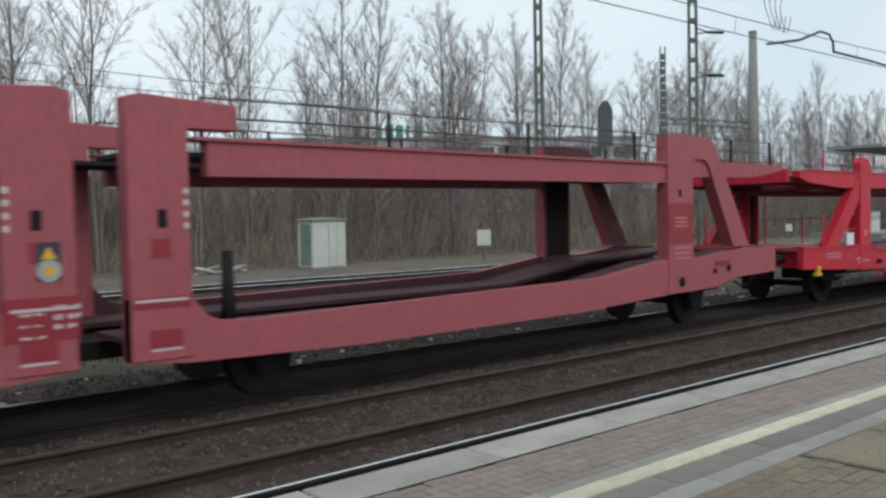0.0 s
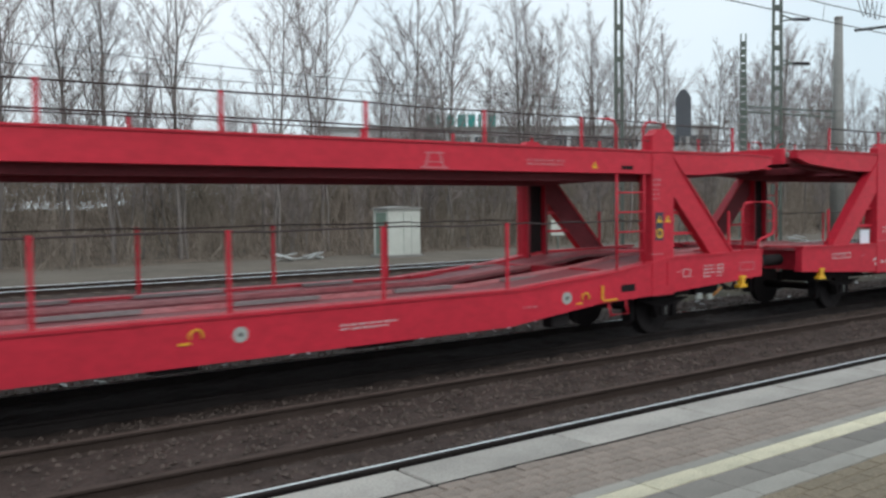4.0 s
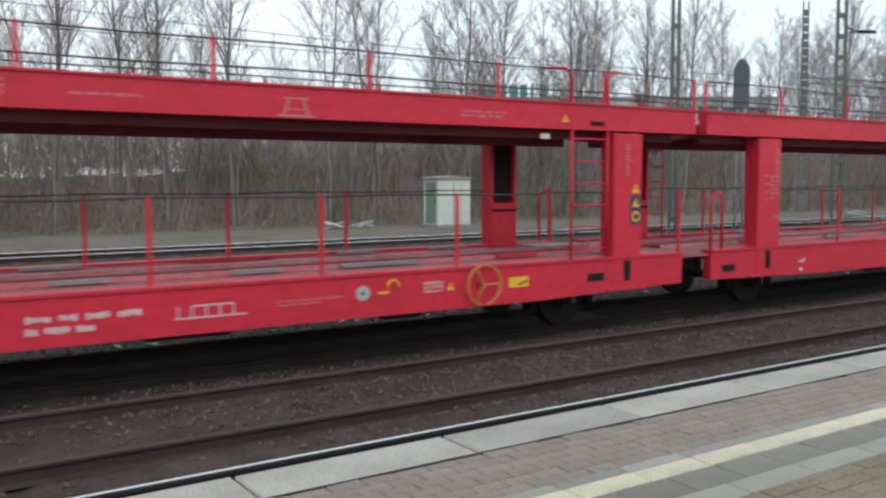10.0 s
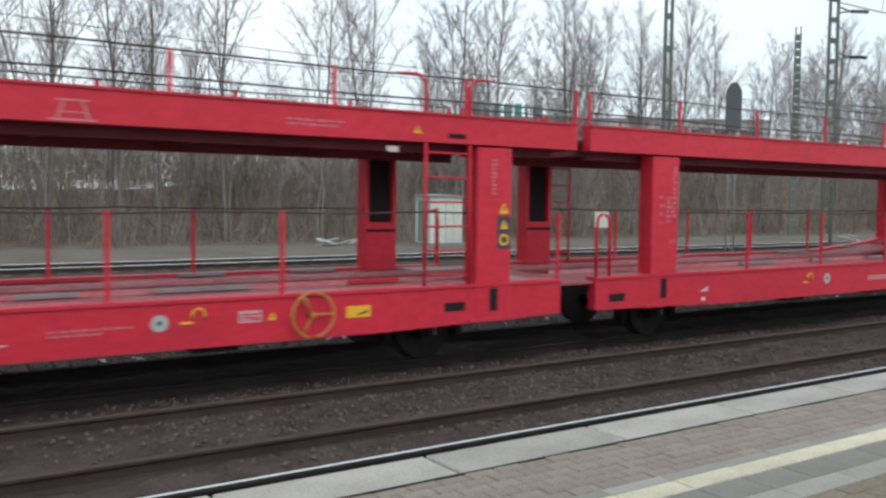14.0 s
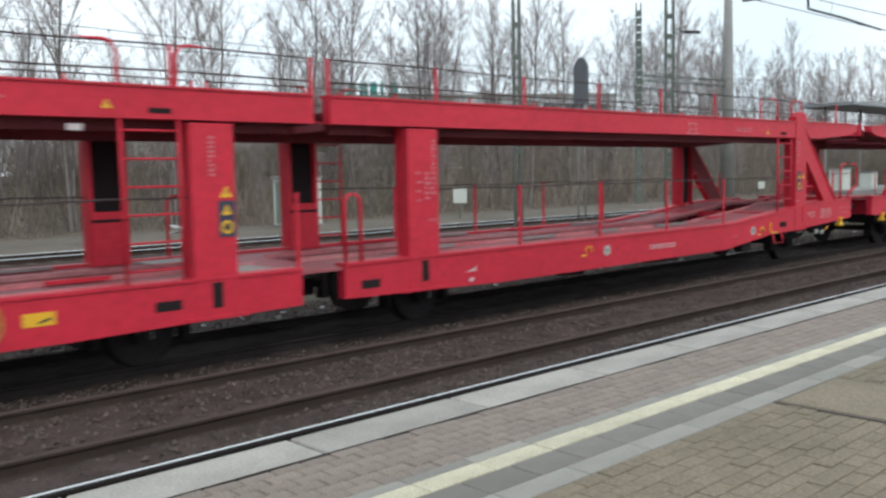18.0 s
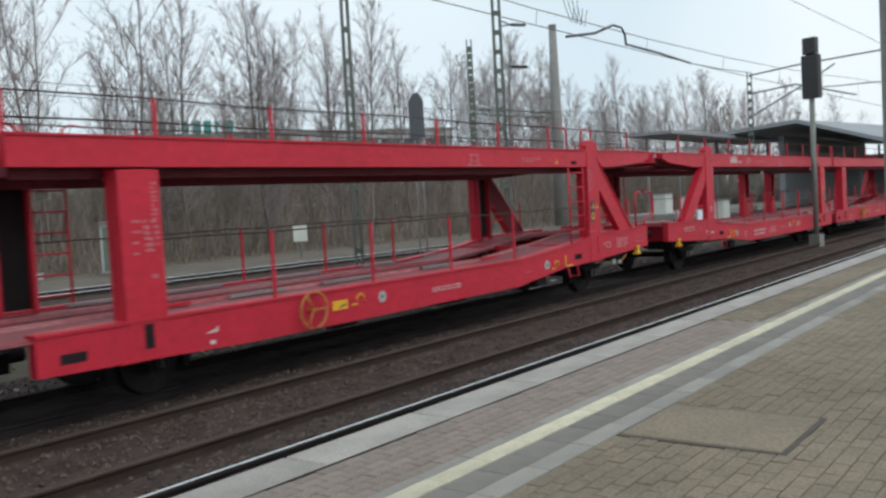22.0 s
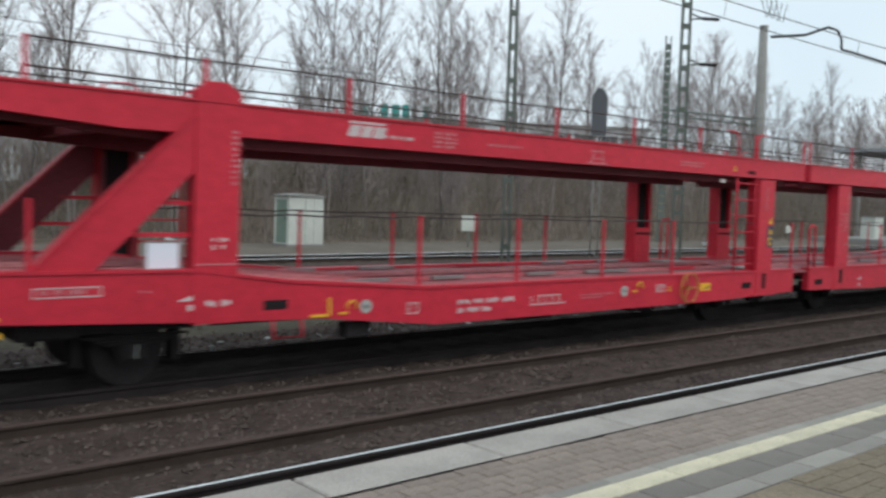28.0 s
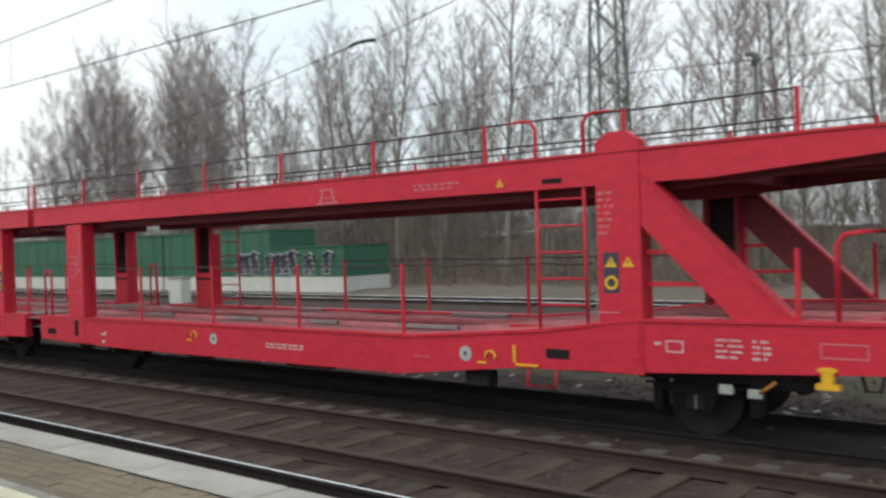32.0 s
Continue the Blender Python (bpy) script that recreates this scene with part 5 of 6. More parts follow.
lamp = thing("lamp_post", "thin dark lamp post with a small head among the trees", "lamp post", m=pose(-8.3, 30.1, -0.3))
arm(lamp, [(0, 0, 0), (0, 0, 8.0)], 0.07, name="pole")
arm(lamp, [(-0.05, 0, 7.95), (0, 0, 8.3), (-0.25, 0, 8.42)], 0.12, name="head")

# main signal seen from behind
sig = thing("railway_signal", "dark railway signal on a lattice post, seen from behind", "signal", m=pose(31.0, 24.0, -0.3, 0, 0, -50))
bm = bmesh.new()
prism(bm, [(-.32, 5.3), (.32, 5.3), (.32, 6.9), (.12, 7.25), (-.12, 7.25), (-.32, 6.9)], -.10, .05)
part("target_board", bm, SIGNALG, sig)
bm = bmesh.new()
box(bm, -.22, .22, .05, .32, 5.4, 6.8)
part("lamp_housing", bm, SIGNALG, sig)
for sx in (-1, 1):
    arm(sig, [(sx * .16, 0, 0), (sx * .12, 0, 5.4)], 0.035, CONCR, "leg")
bm = bmesh.new()
for k in range(11):
    tube(bm, [(-.15 if k % 2 else .15, 0, .4 * k + .2), (.15 if k % 2 else -.15, 0, .4 * k + .6)], 0.016, 4)
part("bracing", bm, CONCR, sig)

# light signal beside the track on the platform side
ls = thing("light_signal", "tall dark light signal on a slim pole beside the track", "signal", m=pose(33.2, 8.22, -0.2, 0, 0, 72))
arm(ls, [(0, 0, 0), (0, 0, 5.6)], 0.09, LAMPG, "pole")
bm = bmesh.new()
box(bm, -.32, .32, -.16, .10, 5.25, 6.75, 0.03)
part("signal_board", bm, BLACK, ls)
bm = bmesh.new()
box(bm, -.24, .24, -.14, .12, 6.78, 7.35, 0.02)
part("indicator_box", bm, BLACK, ls)
for z in (5.6, 6.0, 6.4):
    bm = bmesh.new()
    tube(bm, [(.05, -.16, z), (.05, -.34, z)], 0.10, 10, cap=False)
    part("lamp_hood", bm, BLACK, ls)
bm = bmesh.new()
box(bm, -.2, .2, -.15, .15, 0, .5)
part("base_box", bm, CONCR, ls)

# distant catenary mast with cantilevers, reaching over the tracks
mr = lattice("catenary_mast", "distant lattice catenary mast with cantilever arms", 55.2, 17.2, 9.3, 0.30, 0.22, 2, -70, step=0.5)
for z0, z1, ln in ((9.1, 9.5, 7.5), (8.0, 7.2, 5.5)):
    arm(mr, [(0, 0, z0), (2.5, -1.0, z0 + .25), (ln, -ln * .5, z1)], 0.05)
arm(mr, [(0, 0, 6.6), (3.2, -1.5, 8.3), (4.5, -2.2, 9.1)], 0.045)
arm(mr, [(2.6, -1.3, 7.9), (8.5, -4.2, 7.7)], 0.035)
arm(mr, [(3.2, -1.6, 7.5), (3.2, -1.6, 9.5)], 0.04)

# ---- wires ----
def wire_line(name, label, pts, r):
    bm = bmesh.new()
    tube(bm, pts, r, 4)
    w_ = tagged(part(name, bm, WIRE), label, "wire", "overhead wires")
    return w_


for off, nm in ((MID, "train track"), (19.35, "far track")):
    con, mes = [], []
    for i in range(0, 67):
        s = -150 + i * 6
        ph = ((s + 14) % 66) / 66
        sag = 4 * ph * (1 - ph)
        con.append(at(s, off + 0.25 * math.sin(s * 0.05), 6.0))
        mes.append(at(s, off + 0.2 * math.sin(s * 0.05), 7.3 - 0.95 * sag))
    cw = wire_line("overhead_line", "overhead contact line above the " + nm, con, 0.011)
    bm2 = bmesh.new()
    tube(bm2, mes, 0.011, 4)
    part("messenger_wire", bm2, WIRE, cw)
    for c_, m_ in zip(con, mes):
        bm = bmesh.new()
        tube(bm, [c_, m_], 0.006, 3)
        part("dropper", bm, WIRE, cw)
feed = wire_line("feeder_cable", "thick black feeder cable with a bent end, hanging towards a mast", [(33.0, 17.6, 8.62), (35.5, 17.55, 9.05), (37.3, 17.52, 9.62), (38.1, 17.5, 9.6), (38.45, 17.5, 9.3), (38.5, 17.5, 8.9), (42, 17.4, 8.85), (46, 17.3, 8.7)], 0.055)
bm = bmesh.new()
tube(bm, [(46, 17.3, 8.7), (50, 17.2, 8.75), (55, 17.1, 8.95)], 0.025, 5)
part("thin_end", bm, WIRE, feed)
wire_line("feeder_cable", "thin feeder wire above the empty track", [at(s, 1.7, 7.55) for s in range(-10, 120, 10)], 0.011)
loops = thing("wire_loops", "thin jumper wires hanging in loops from the overhead line", "wire", "overhead wires", m=frame_at(19.3, MID))
for k in range(4):
    bm = bmesh.new()
    x0 = -.35 + .22 * k
    tube(bm, [(x0, .1, 7.5), (x0 + .04, .1 - .05 * k, 7.1), (x0 + .10, .05, 6.7), (x0 + .22, 0, 6.35 - .05 * k), (x0 + .36, 0, 6.2), (x0 + .46, 0, 6.3 + .06 * k), (x0 + .5, 0, 6.6)], 0.009, 4)
    part("jumper", bm, WIRE, loops)
ins = thing("wire_weight", "dark section insulator hanging in the wire", "insulator", m=pose(-14.6, 17.9, 7.62, 0, 0, 5))
bm = bmesh.new()
tube(bm, [(-.45, 0, -.05), (-.2, 0, 0.02), (.2, 0, 0.03), (.45, 0, 0)], 0.05, 8)
part("rod", bm, BLACK, ins)
bm = bmesh.new()
tube(bm, [(-14, 2, -1.6), (-.45, 0, -.05)], 0.012, 4)
tube(bm, [(.45, 0, 0), (6, -.6, 1.0)], 0.012, 4)
part("span_wire", bm, WIRE, ins)

# ---- long green storage sheds behind the far track ----
def green_shed(s0, s1, h, graffiti):
    ln = s1 - s0
    w = thing("green_shed", "long dark green sheet-metal shed on a white plinth" + (", sprayed with graffiti" if graffiti else ""), "shed", "green sheds", frame_at((s0 + s1) / 2, 23.5, 0.28))
    bm = bmesh.new()
    box(bm, -ln / 2, ln / 2, -1.5, 1.5, 0.46, h, 0.03)
    part("wall", bm, GREENC, w)
    for k in range(int(ln / 1.2)):
        bm = bmesh.new()
        x = -ln / 2 + .6 + k * 1.2
        box(bm, x - .02, x + .02, -1.525, -1.5, 0.48, h - .04)
        part("rib", bm, GREENC, w)
    bm = bmesh.new()
    box(bm, -ln / 2 + .02, ln / 2 - .02, -1.53, 1.53, -0.3, 0.46)
    part("plinth", bm, HUTW, w)
    bm = bmesh.new()
    box(bm, -ln / 2 - .03, ln / 2 + .03, -1.56, 1.56, h, h + .06)
    part("roof", bm, GREENC, w)
    if graffiti:
        rng = random.Random(11)
        bm, bk = bmesh.new(), bmesh.new()
        x = graffiti[0]
        while x < graffiti[1]:
            a, hh, ww = rng.uniform(-.28, .45), rng.uniform(.6, 1.25), rng.uniform(.34, .66)
            z0 = 0.50 + rng.uniform(0, .08)
            e = .045
            prism(bm, [(x, z0), (x + ww, z0 + .03), (x + ww + a, z0 + hh), (x + a * .9, z0 + hh * rng.uniform(.88, 1.0))], -1.534, -1.528)
            prism(bk, [(x + e, z0 + e), (x + ww - e, z0 + .03 + e), (x + ww + a - 2 * e, z0 + hh - e), (x + a * .9 + e, z0 + hh * .86)], -1.540, -1.533)
            tube(bm, [(x + ww * .3, -1.541, z0 + .12), (x + ww * .35, -1.541, z0 + hh * .30), (x + ww * .7, -1.541, z0 + hh * .36)], .028, 4)
            tube(bk, [(x + a, -1.537, z0 + hh * .80), (x + ww * .7 + a, -1.537, z0 + hh * 1.0), (x + ww * 1.5 + a, -1.537, z0 + hh * .86)], .07, 4)
            tube(bm, [(x + a, -1.532, z0 + hh * .90), (x + ww * .7 + a, -1.532, z0 + hh * 1.07), (x + ww * 1.5 + a, -1.532, z0 + hh * .9)], .03, 4)
            x += rng.uniform(.45, .85)
        g_ = part("graffiti", bm, DISC, w, "sprayed white edges", "stuff")
        part("fill", bk, BLUE, g_, "sprayed purple-black fill", "stuff")
    return w


green_shed(-30.6, -25.8, 1.80, (-2.3, 1.4))
green_shed(-39.1, -30.65, 2.62, (1.7, 4.1))
for k in range(4):
    green_shed(-47.8 - 8.6 * k, -39.25 - 8.6 * k, 2.62, None)
cab = thing("switch_cabinet", "small white switch cabinet beside the far track", "cabinet", m=frame_at(-30.0, 16.6, -0.10))
bm = bmesh.new()
box(bm, -.42, .42, -.25, .25, 0, 1.05, .02)
part("body", bm, HUTW, cab)
bm = bmesh.new()
box(bm, -.46, .46, -.29, .29, 1.05, 1.12)
part("lid", bm, CONCR, cab)

# ---- station hall in the distance ----
HZ = (7.45, 8.2, 5.1)
hall = thing("station_hall", "distant dark station hall roof over platforms", "station roof")
bm = bmesh.new()
for y0, z0, y1, z1 in ((32.6, HZ[0], 23.2, HZ[1]), (23.2, HZ[1], 13.5, HZ[2])):
    t = bmesh.new()
    v = [t.verts.new(p) for p in ((88, y0, z0), (88, y1, z1), (170, y1 - 12, z1), (170, y0 - 12, z0), (88, y0, z0 - .35), (88, y1, z1 - .35), (170, y1 - 12, z1 - .35), (170, y0 - 12, z0 - .35))]
    for f in ((0, 1, 2, 3), (7, 6, 5, 4), (0, 4, 5, 1), (2, 6, 7, 3), (0, 3, 7, 4), (1, 5, 6, 2)):
        t.faces.new([v[i] for i in f])
    merge(bm, t)
part("roof", bm, ROOF, hall)
bm = bmesh.new()
box(bm, 92, 130, 25.5, 26, -0.3, 7.0)
part("rear_wall", bm, ROOF, hall)
bm = bmesh.new()
box(bm, 126, 126.5, 8, 25, -0.3, 5.4)
part("end_wall", bm, ROOF, hall)
for k in range(5):
    for y, zt in ((14.5, 5.1), (31.9, 7.1)):
        bm = bmesh.new()
        x = 91 + 12 * k
        box(bm, x - .15, x + .15, y - 1.6 * k - .15, y - 1.6 * k + .15, -.3, zt)
        part("column", bm, CONCR, hall)
can = thing("platform_canopy", "distant flat platform canopy on thin posts", "station roof")
bm = bmesh.new()
box(bm, 72, 104, 29, 33.4, 6.95, 7.2)
part("roof", bm, ROOF, can)
for k in range(5):
    bm = bmesh.new()
    box(bm, 73 + 7 * k, 73.2 + 7 * k, 31.6, 31.8, -.3, 6.95)
    part("post", bm, CONCR, can)
bm = bmesh.new()
box(bm, 62, 150, 25.0, 30.0, -.35, .45)
tagged(part("far_platform", bm, CONCR), "distant grey platform", "platform", "", "structure")
for x, y, h, wd in ((66, 27.5, 2.2, 1.4), (72, 27.8, 1.9, 1.0), (58.5, 20.5, 1.6, 1.2)):
    k_ = thing("kiosk", "pale service cabinet on the distant platform", "cabinet", "distant cabinets", pose(x, y, -.3))
    bm = bmesh.new()
    box(bm, -wd / 2, wd / 2, -.5, .5, 0, h, .03)
    part("body", bm, HUTW, k_)
    bm = bmesh.new()
    box(bm, -wd / 2 - .05, wd / 2 + .05, -.55, .55, h, h + .08)
    part("top", bm, CONCR, k_)

# ---- far office building with a teal sign ----
office = thing("office_building", "pale office building with window bands far behind the trees", "building", m=pose(102.3, 112.4, -0.3, 0, 0, -34))
bm = bmesh.new()
box(bm, -34, 34, 0, 16, 0, 15.5)
part("wall", bm, FACADE, office)
bm = bmesh.new()
box(bm, -34.3, 34.3, -.3, 16.3, 15.5, 16.0)
part("roof", bm, CONCR, office)
for fl in range(4):
    for k in range(16):
        bm = bmesh.new()
        x = -32.5 + k * 4.1
        box(bm, x, x + 3.4, -.06, .05, 1.6 + fl * 3.6, 3.5 + fl * 3.6)
        part("window", bm, WINDOW, office)
sgn = thing("roof_sign", "row of plain teal bars on the office roof edge", "sign", m=office.matrix_basis.copy())
for k in range(7):
    bm = bmesh.new()
    x = -16 + k * 1.75
    box(bm, x, x + (1.2, .5, 1.15, 1.35)[k % 4], -.5, -.3, 16.0, 18.0)
    part("bar", bm, TEAL, sgn)

# ---- embankment, thicket and bare trees ----
nx, ny = 150, 10
co, fa = [], []
for i in range(nx):
    x = -170 + i * 3.2
    for j in range(ny):
        f = j / (ny - 1)
        y = 40 + 20 * f - K * x * x / 2
        co.append((x, y, -0.35 + 3.2 * (3 * f * f - 2 * f ** 3) * (0.9 + .35 * noise.noise((x * .05, y * .05, 3))) + .45 * noise.noise((x * .22, y * .22, 1)) * f))
for i in range(nx - 1):
    for j in range(ny - 1):
        a = i * ny + j
        fa.append((a, a + ny, a + ny + 1, a + 1))
me = bpy.data.meshes.new("embankment")
me.from_pydata(co, [], fa)
me.materials.append(EARTH)
tagged(new("embankment", me), "low overgrown bank behind the trees", "bank", "", "structure")


def bank(y):
    f = min(1.0, max(0.0, (y - 40) / 20))
    return 2.9 * (3 * f * f - 2 * f ** 3)


def stick(co, fa, p, q, r):
    d = (q - p).normalized()
    a = d.cross(Vector((0.3, 0.9, 0.1))).normalized() * r
    b = d.cross(a).normalized() * r
    k = len(co)
    for c in (p, p + (q - p) * .55 + Vector((a.x * 3, b.y * 3, 0))):
        co.extend((tuple(c + a), tuple(c - a * .5 + b * .87), tuple(c - a * .5 - b * .87)))
    co.append(tuple(q))
    for j in range(3):
        n_ = (j + 1) % 3
        fa.append((k + j, k + n_, k + 3 + n_, k + 3 + j))
        fa.append((k + 3 + j, k + 3 + n_, k + 6))


def thicket(name, label, count, y0, y1, h0, h1, seed, x0=-110, x1=190, m_=None):
    rng = random.Random(seed)
    co, fa = [], []
    while len(fa) < count * 6:
        x, y = rng.uniform(x0, x1), rng.uniform(y0, y1)
        dens = noise.noise((x * .11, y * .11, seed))
        if rng.random() > .62 + dens * .9:
            continue
        base = Vector((x, y - K * x * x / 2, -0.05 if 30 < y else -0.35))
        if y > 40:
            base.z += bank(y)
        hh = rng.uniform(h0, h1) * (.7 + .9 * max(0, dens + .3))
        for k in range(rng.randint(3, 6)):
            b_ = base + Vector((rng.uniform(-.3, .3), rng.uniform(-.3, .3), 0))
            tip = b_ + Vector((rng.gauss(0, .26) * hh, rng.gauss(0, .26) * hh, hh * rng.uniform(.5, 1)))
            stick(co, fa, b_, tip, rng.uniform(.008, .019))
            for j in range(3):
                f = rng.uniform(.25, .9)
                p = b_ + (tip - b_) * f
                stick(co, fa, p, p + Vector((rng.gauss(0, .3), rng.gauss(0, .3), rng.uniform(.1, .5))) * hh * .35, rng.uniform(.005, .010))
    me = bpy.data.meshes.new(name)
    me.from_pydata(co, [], fa)
    me.materials.append(m_ or BRUSH)
    return tagged(new(name, me), label, "thicket", "", "stuff")


thicket("thicket", "dense leafless brown thicket along the path", 40000, 33.5, 42, 1.2, 3.6, 3)
thicket("thicket", "dense leafless brown undergrowth under the trees", 84000, 41, 60, 2.4, 6.0, 4, -110, 170)
thicket("thicket", "dense scrub on top of the overgrown bank", 62000, 48, 63, 1.6, 6.2, 14, -70, 120)
thicket("dry_grass", "tufts of dry grass and weeds beside the path", 7000, 32.0, 35, 0.2, 0.6, 6)
thicket("weeds", "low dull weeds and dead grass between the tracks", 16000, 13.6, 21.2, 0.08, 0.30, 9, -30, 45, WEED)
rng = random.Random(31)
co, fa = [], []
for i in range(260):
    s_, o_ = rng.uniform(-25, 40), rng.uniform(7.6, 15.5)
    p, r, b = at(s_, o_, -0.345), rng.uniform(.03, .10), len(co)
    for k in range(5):
        a = k * 1.2566 + rng.uniform(-.4, .4)
        co.append((p.x + r * math.cos(a), p.y + r * math.sin(a), p.z))
    co.append((p.x, p.y, p.z + r * rng.uniform(.4, .9)))
    fa += [(b + k, b + (k + 1) % 5, b + 5) for k in range(5)]
me = bpy.data.meshes.new("scattered_rubble")
me.from_pydata(co, [], fa)
me.materials.append(CONCR)
tagged(new("scattered_rubble", me), "pale bits of rubble scattered on the ground", "rubble", "", "stuff")


# litter beside the far rail
rng = random.Random(52)
co, fa = [], []
for i in range(150):
    o_ = 5.5 + abs(rng.gauss(0, 1.5))
    s_ = rng.uniform(-14, 34)
    p = at(s_, o_, (bed(s_, o_) if o_ < 6.9 else -0.345 + max(0, 7.9 - o_) * .14) + rng.uniform(.02, .05))
    r, a0, b = rng.uniform(.02, .055) * (2.2 if i % 30 == 0 else 1), rng.uniform(0, 6.28), len(co)
    nx_, ny_ = rng.gauss(0, .3), rng.gauss(-.2, .3)
    for up in (0, .012):
        for k in range(4):
            a = a0 + k * 1.571 + rng.uniform(-.35, .35)
            dx, dy = r * 1.3 * math.cos(a), r * .8 * math.sin(a)
            co.append((p.x + dx, p.y + dy, p.z + dx * nx_ - dy * ny_ + up))
    fa += [(b, b + 3, b + 2, b + 1), (b + 4, b + 5, b + 6, b + 7)] + [(b + k, b + (k + 1) % 4, b + 4 + (k + 1) % 4, b + 4 + k) for k in range(4)]
me = bpy.data.meshes.new("litter")
me.from_pydata(co, [], fa)
me.materials.append(LITTER)
tagged(new("litter", me), "small scraps of pale litter beside the rail", "litter", "", "stuff")


def spike(co, fa, p, q, r):
    """A fine twig: three sides running to a point."""
    d = (q - p).normalized()
    a = d.cross(Vector((0.3, 0.9, 0.1))).normalized() * r
    b = d.cross(a).normalized() * r
    k = len(co)
    co.extend((tuple(p + a), tuple(p - a * .5 + b * .87), tuple(p - a * .5 - b * .87), tuple(q)))
    fa.extend(((k, k + 1, k + 3), (k + 1, k + 2, k + 3), (k + 2, k, k + 3)))


def tree_meshes(seed, h, spread, limbs, stems):
    """Slender stems, rising limbs and a haze of fine twigs."""
    rng = random.Random(seed)
    tr = bmesh.new()
    co, fa = [], []

    def twigs(q, ln, n):
        for k in range(n):
            f = rng.uniform(.12, 1) * (len(q) - 1)
            i = min(len(q) - 2, int(f))
            b = q[i].lerp(q[i + 1], f - i)
            d = ((q[i + 1] - q[i]).normalized() + Vector((rng.gauss(0, .65), rng.gauss(0, .65), rng.gauss(.12, .35)))).normalized()
            l1 = ln * rng.uniform(.5, 1.2)
            tip = b + d * l1 + Vector((0, 0, l1 * .12))
            spike(co, fa, b, tip, .0085)
            for j in range(4):
                g = rng.uniform(.2, .9)
                c = b.lerp(tip, g)
                e = (d + Vector((rng.gauss(0, .55), rng.gauss(0, .55), rng.gauss(.1, .3)))).normalized()
                spike(co, fa, c, c + e * l1 * rng.uniform(.3, .65), .0058)

    for st in range(stems):
        hh = h * (1 if st == 0 else rng.uniform(.72, .98))
        p = Vector((rng.gauss(0, .25), rng.gauss(0, .25), 0)) if st else Vector((0, 0, 0))
        lean = Vector((rng.gauss(0, .05 + .06 * (stems > 1)), rng.gauss(0, .05), 1))
        pts, n = [], 8
        for i in range(n + 1):
            pts.append(p.copy())
            p = p + (lean + Vector((rng.gauss(0, .04), rng.gauss(0, .04), 0))) * (hh / n)
        tube(tr, pts, 0.0070 * hh, 6, 0.010, cap=False)
        twigs(pts[5:], hh * .07, 14)
        for k in range(limbs // stems):
            f = .22 + .74 * (k + rng.random()) / (limbs // stems)
            i = min(n - 1, int(f * n))
            b = pts[i].lerp(pts[i + 1], f * n - i)
            az = k * 2.4 + rng.uniform(-.6, .6)
            d = Vector((math.cos(az), math.sin(az), rng.uniform(.75, 1.5) + .5 * f)).normalized()
            ln = hh * spread * (.32 + .72 * math.sin(math.pi * min(1, f * 1.02))) * rng.uniform(.65, 1.2)
            q, cur = [b], b.copy()
            for j in range(3):
                d = (d + Vector((rng.gauss(0, .12), rng.gauss(0, .12), .14))).normalized()
                cur = cur + d * ln / 3
                q.append(cur.copy())
            tube(tr, q, .0028 * hh * (1.15 - f * .8), 4, .007, cap=False)
            for j in range(5):
                g = rng.uniform(.2, .95) * 3
                i = min(2, int(g))
                c = q[i].lerp(q[i + 1], g - i)
                e = (d + Vector((rng.gauss(0, .6), rng.gauss(0, .6), rng.gauss(.1, .25)))).normalized()
                l2 = ln * rng.uniform(.25, .5)
                spike(co, fa, c, c + e * l2, .012)
                twigs([c, c + e * l2], l2 * .42, 5)
            twigs(q, ln * .22, 8)
    me = bpy.data.meshes.new("trunk")
    tr.to_mesh(me)
    tr.free()
    me.materials.append(BARK)
    mc = bpy.data.meshes.new("crown")
    mc.from_pydata(co, [], fa)
    mc.materials.append(TWIG)
    return me, mc


KINDS = [tree_meshes(100 + k, *v) for k, v in enumerate(((15.5, .25, 34, 1), (14.0, .27, 32, 2), (16.5, .22, 34, 1), (12.5, .27, 33, 3), (14.6, .24, 34, 2), (9.5, .34, 30, 3)))]


def tree(kind, x, y, scale, turn, label):
    t_ = thing("bare_tree", label, "tree", "bare trees along the railway", Matrix.Translation((x, y, -0.35 + bank(y + K * x * x / 2))) @ Matrix.Rotation(turn, 4, "Z") @ Matrix.Scale(scale, 4))
    for nm, me in zip(("trunk", "crown"), KINDS[kind]):
        o = new(nm, me)
        o.parent = t_


rng = random.Random(77)
FRONT = [(6.7, 36.2), (10.8, 36.0), (18.1, 36.4), (25.6, 36.2), (21.8, 38.5), (33.3, 36.3), (30.0, 38.8), (46.0, 36.5), (40.5, 37.5), (0.75, 38.4), (-5.2, 38.0), (-12.0, 37.4), (-8.6, 36.0), (-17.0, 36.4), (-21.5, 37.6), (-15, 40), (14.2, 37.6), (37, 39.5), (51, 37)]
for k, (x, y) in enumerate(FRONT):
    tree((k * 5 + 1) % 5, x, y, rng.uniform(.92, 1.12), rng.uniform(0, 6.28), "leafless grey-brown tree with fine upright twigs")
for k in range(26):
    x = -20 - 2.3 * k + rng.uniform(-1, 1)
    tree(k % 5, x, rng.uniform(36.5, 46) - K * x * x / 2, rng.uniform(.95, 1.2), rng.uniform(0, 6.28), "leafless grey-brown tree with fine upright twigs")
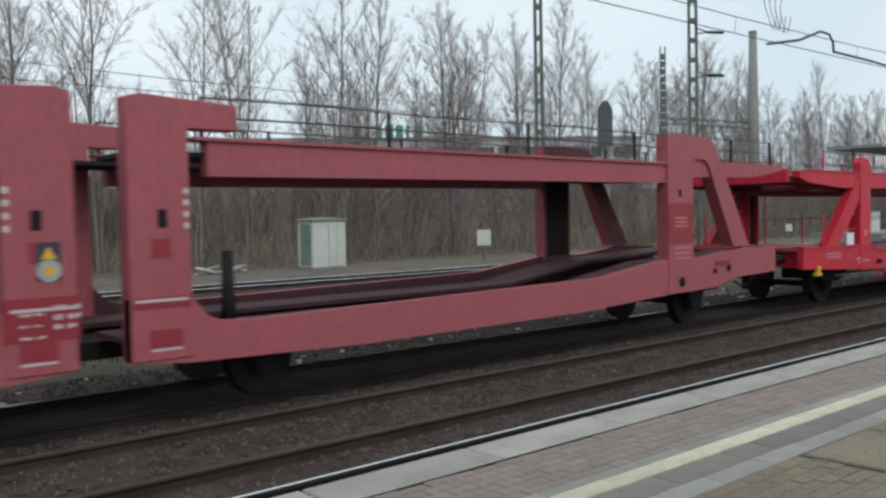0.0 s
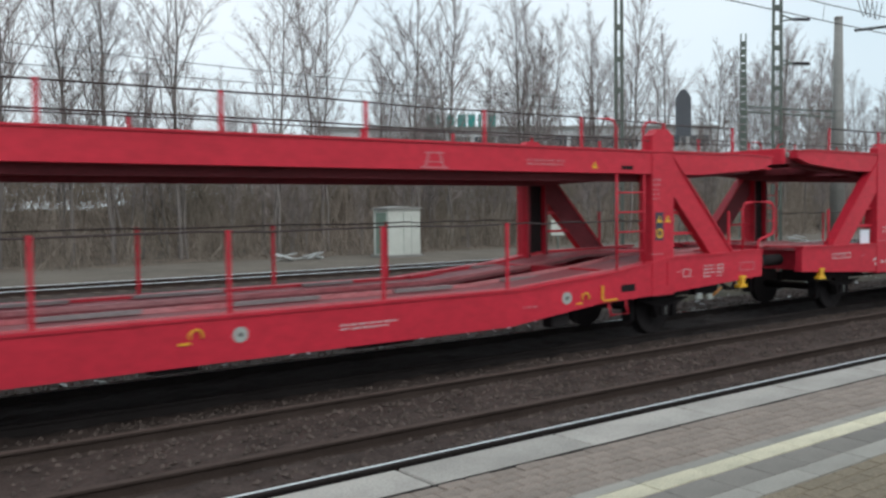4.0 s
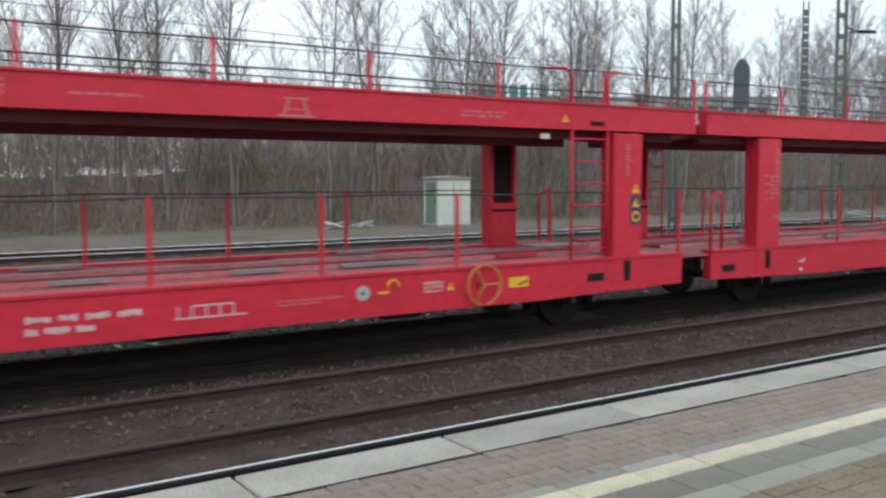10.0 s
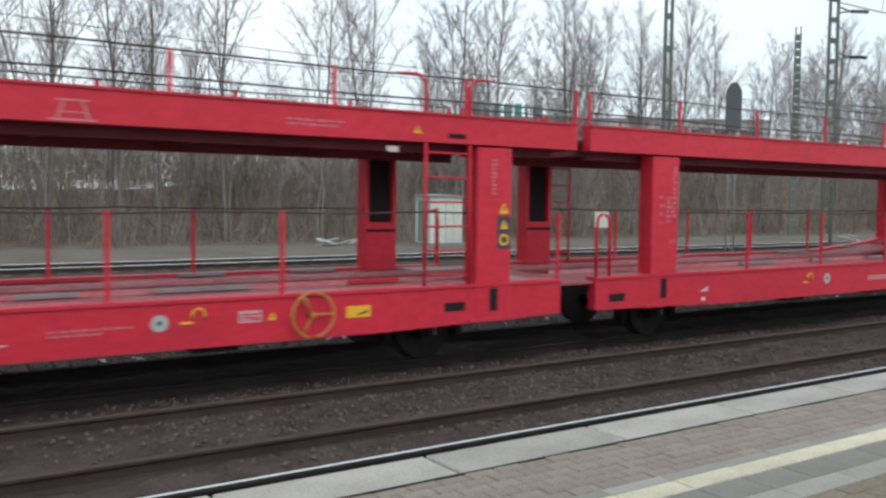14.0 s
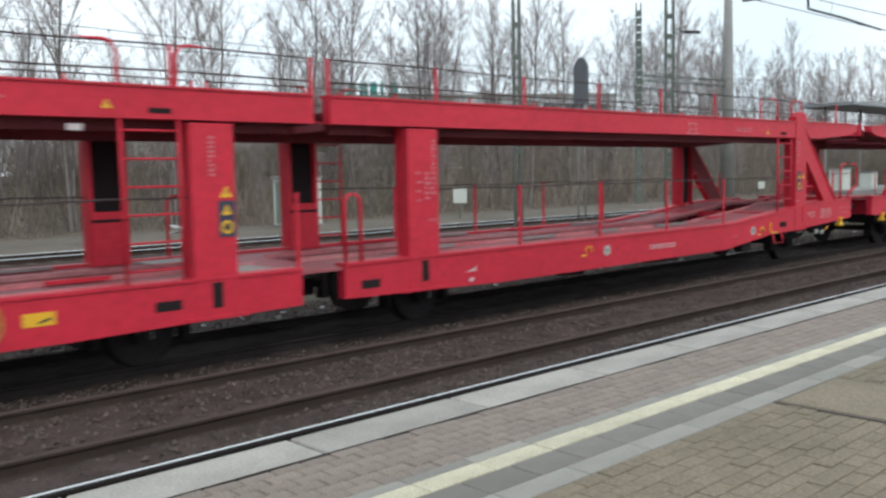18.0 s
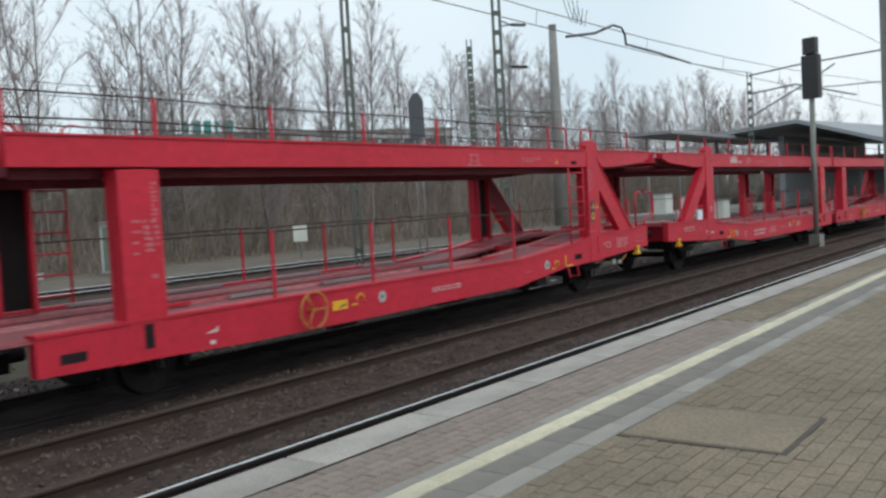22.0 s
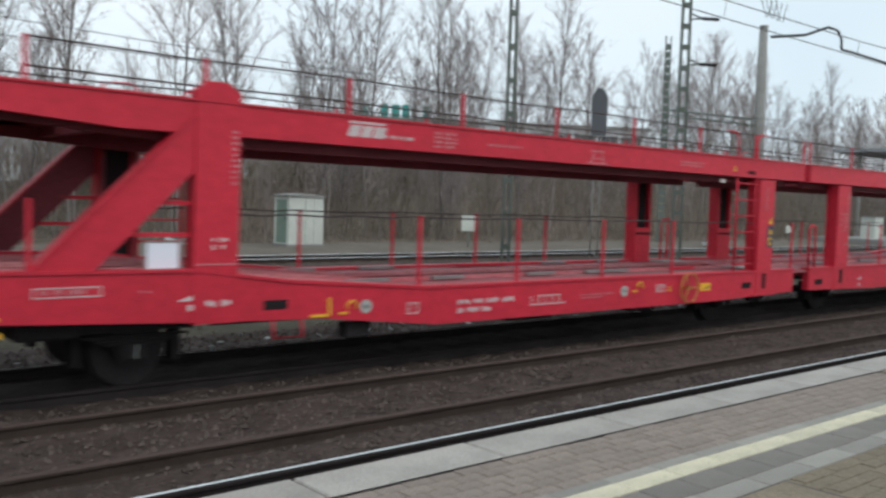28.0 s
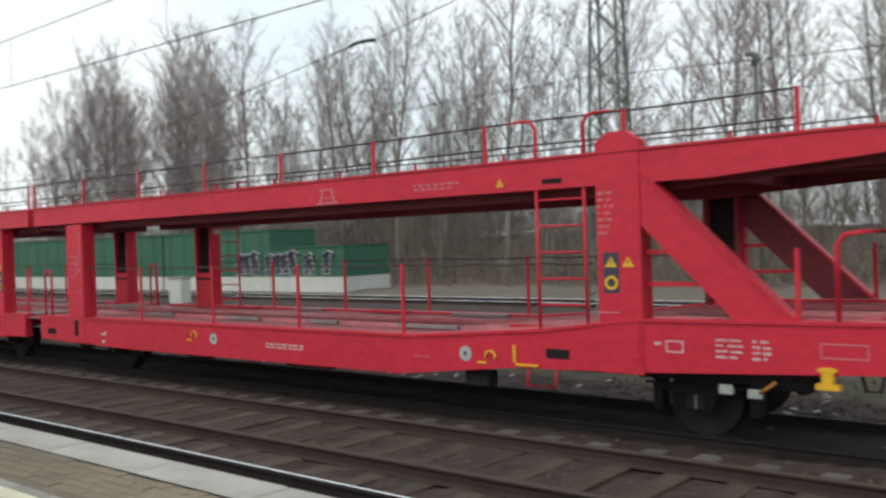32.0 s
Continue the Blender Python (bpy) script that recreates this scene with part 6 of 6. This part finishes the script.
for k in range(30):
    x = rng.uniform(-112, -42)
    tree(k % 5, x, rng.uniform(37, 56) - K * x * x / 2, rng.uniform(.95, 1.25), rng.uniform(0, 6.28), "leafless grey-brown tree in the wood behind the tracks")
for k in range(106):
    x, y = rng.uniform(-60, 150), rng.uniform(38.5, 60)
    y -= K * x * x / 2 * .6
    tree(rng.randrange(6), x, y, rng.uniform(.62, 1.08), rng.uniform(0, 6.28), "leafless grey-brown tree in the wood behind the tracks")
for k in range(44):
    x = rng.uniform(58, 185)
    tree(k % 5, x, rng.uniform(44, 72) - K * x * x / 2 * .6, rng.uniform(.9, 1.2), rng.uniform(0, 6.28), "leafless grey-brown tree in the wood behind the tracks")
for k in range(40):
    tree(rng.randrange(6), rng.uniform(-25, 75), rng.uniform(36.0, 41), rng.uniform(.36, .6), rng.uniform(0, 6.28), "small leafless tree at the edge of the wood")

for k in range(8):
    x = rng.uniform(-62, 66)
    tree(k % 5, x, rng.uniform(37, 47) - K * x * x / 2, rng.uniform(.85, 1.12), rng.uniform(0, 6.28), "slender leafless tree at the edge of the wood")


# ---- movement ----
def travelled(t):
    """Metres that the train has rolled: nearly even, easing off at the end."""
    u = (t - 16) / 16
    f = min(1.0, max(0.0, (t - 29.9) / 1.0))
    g = min(1.0, max(0.0, t - 31.0))
    uneven = sum(a * max(0.0, 1 - abs(t - c) / 0.8) for c, a in ((18.5, 0.03), (22, 0.06), (23, -0.09), (24, -0.05), (25, 0.13)))
    return uneven + 104.034 + u * (134.5738 + u * (-2.1105 + u * (-0.2826 + u * (0.1187 + u * 0.9189)))) - 0.28 * f * f * (3 - 2 * f) + 0.12 * g * g * (3 - 2 * g)


def motions():
    steps = [i * 0.5 for i in range(65)]
    for i, w in KEYED:
        walk(w, [(t, frame_at(PITCH * i - travelled(t), MID)) for t in steps])
        for c in w.children:
            if c.name.startswith("wheelset"):
                x, r = c.matrix_basis.translation.x, c.matrix_basis.translation.z
                walk(c, [(f / FPS, pose(x, 0, r) @ Matrix.Rotation(-travelled(f / FPS) / r, 4, "Y")) for f in range(0, 961, 2)])


motions()
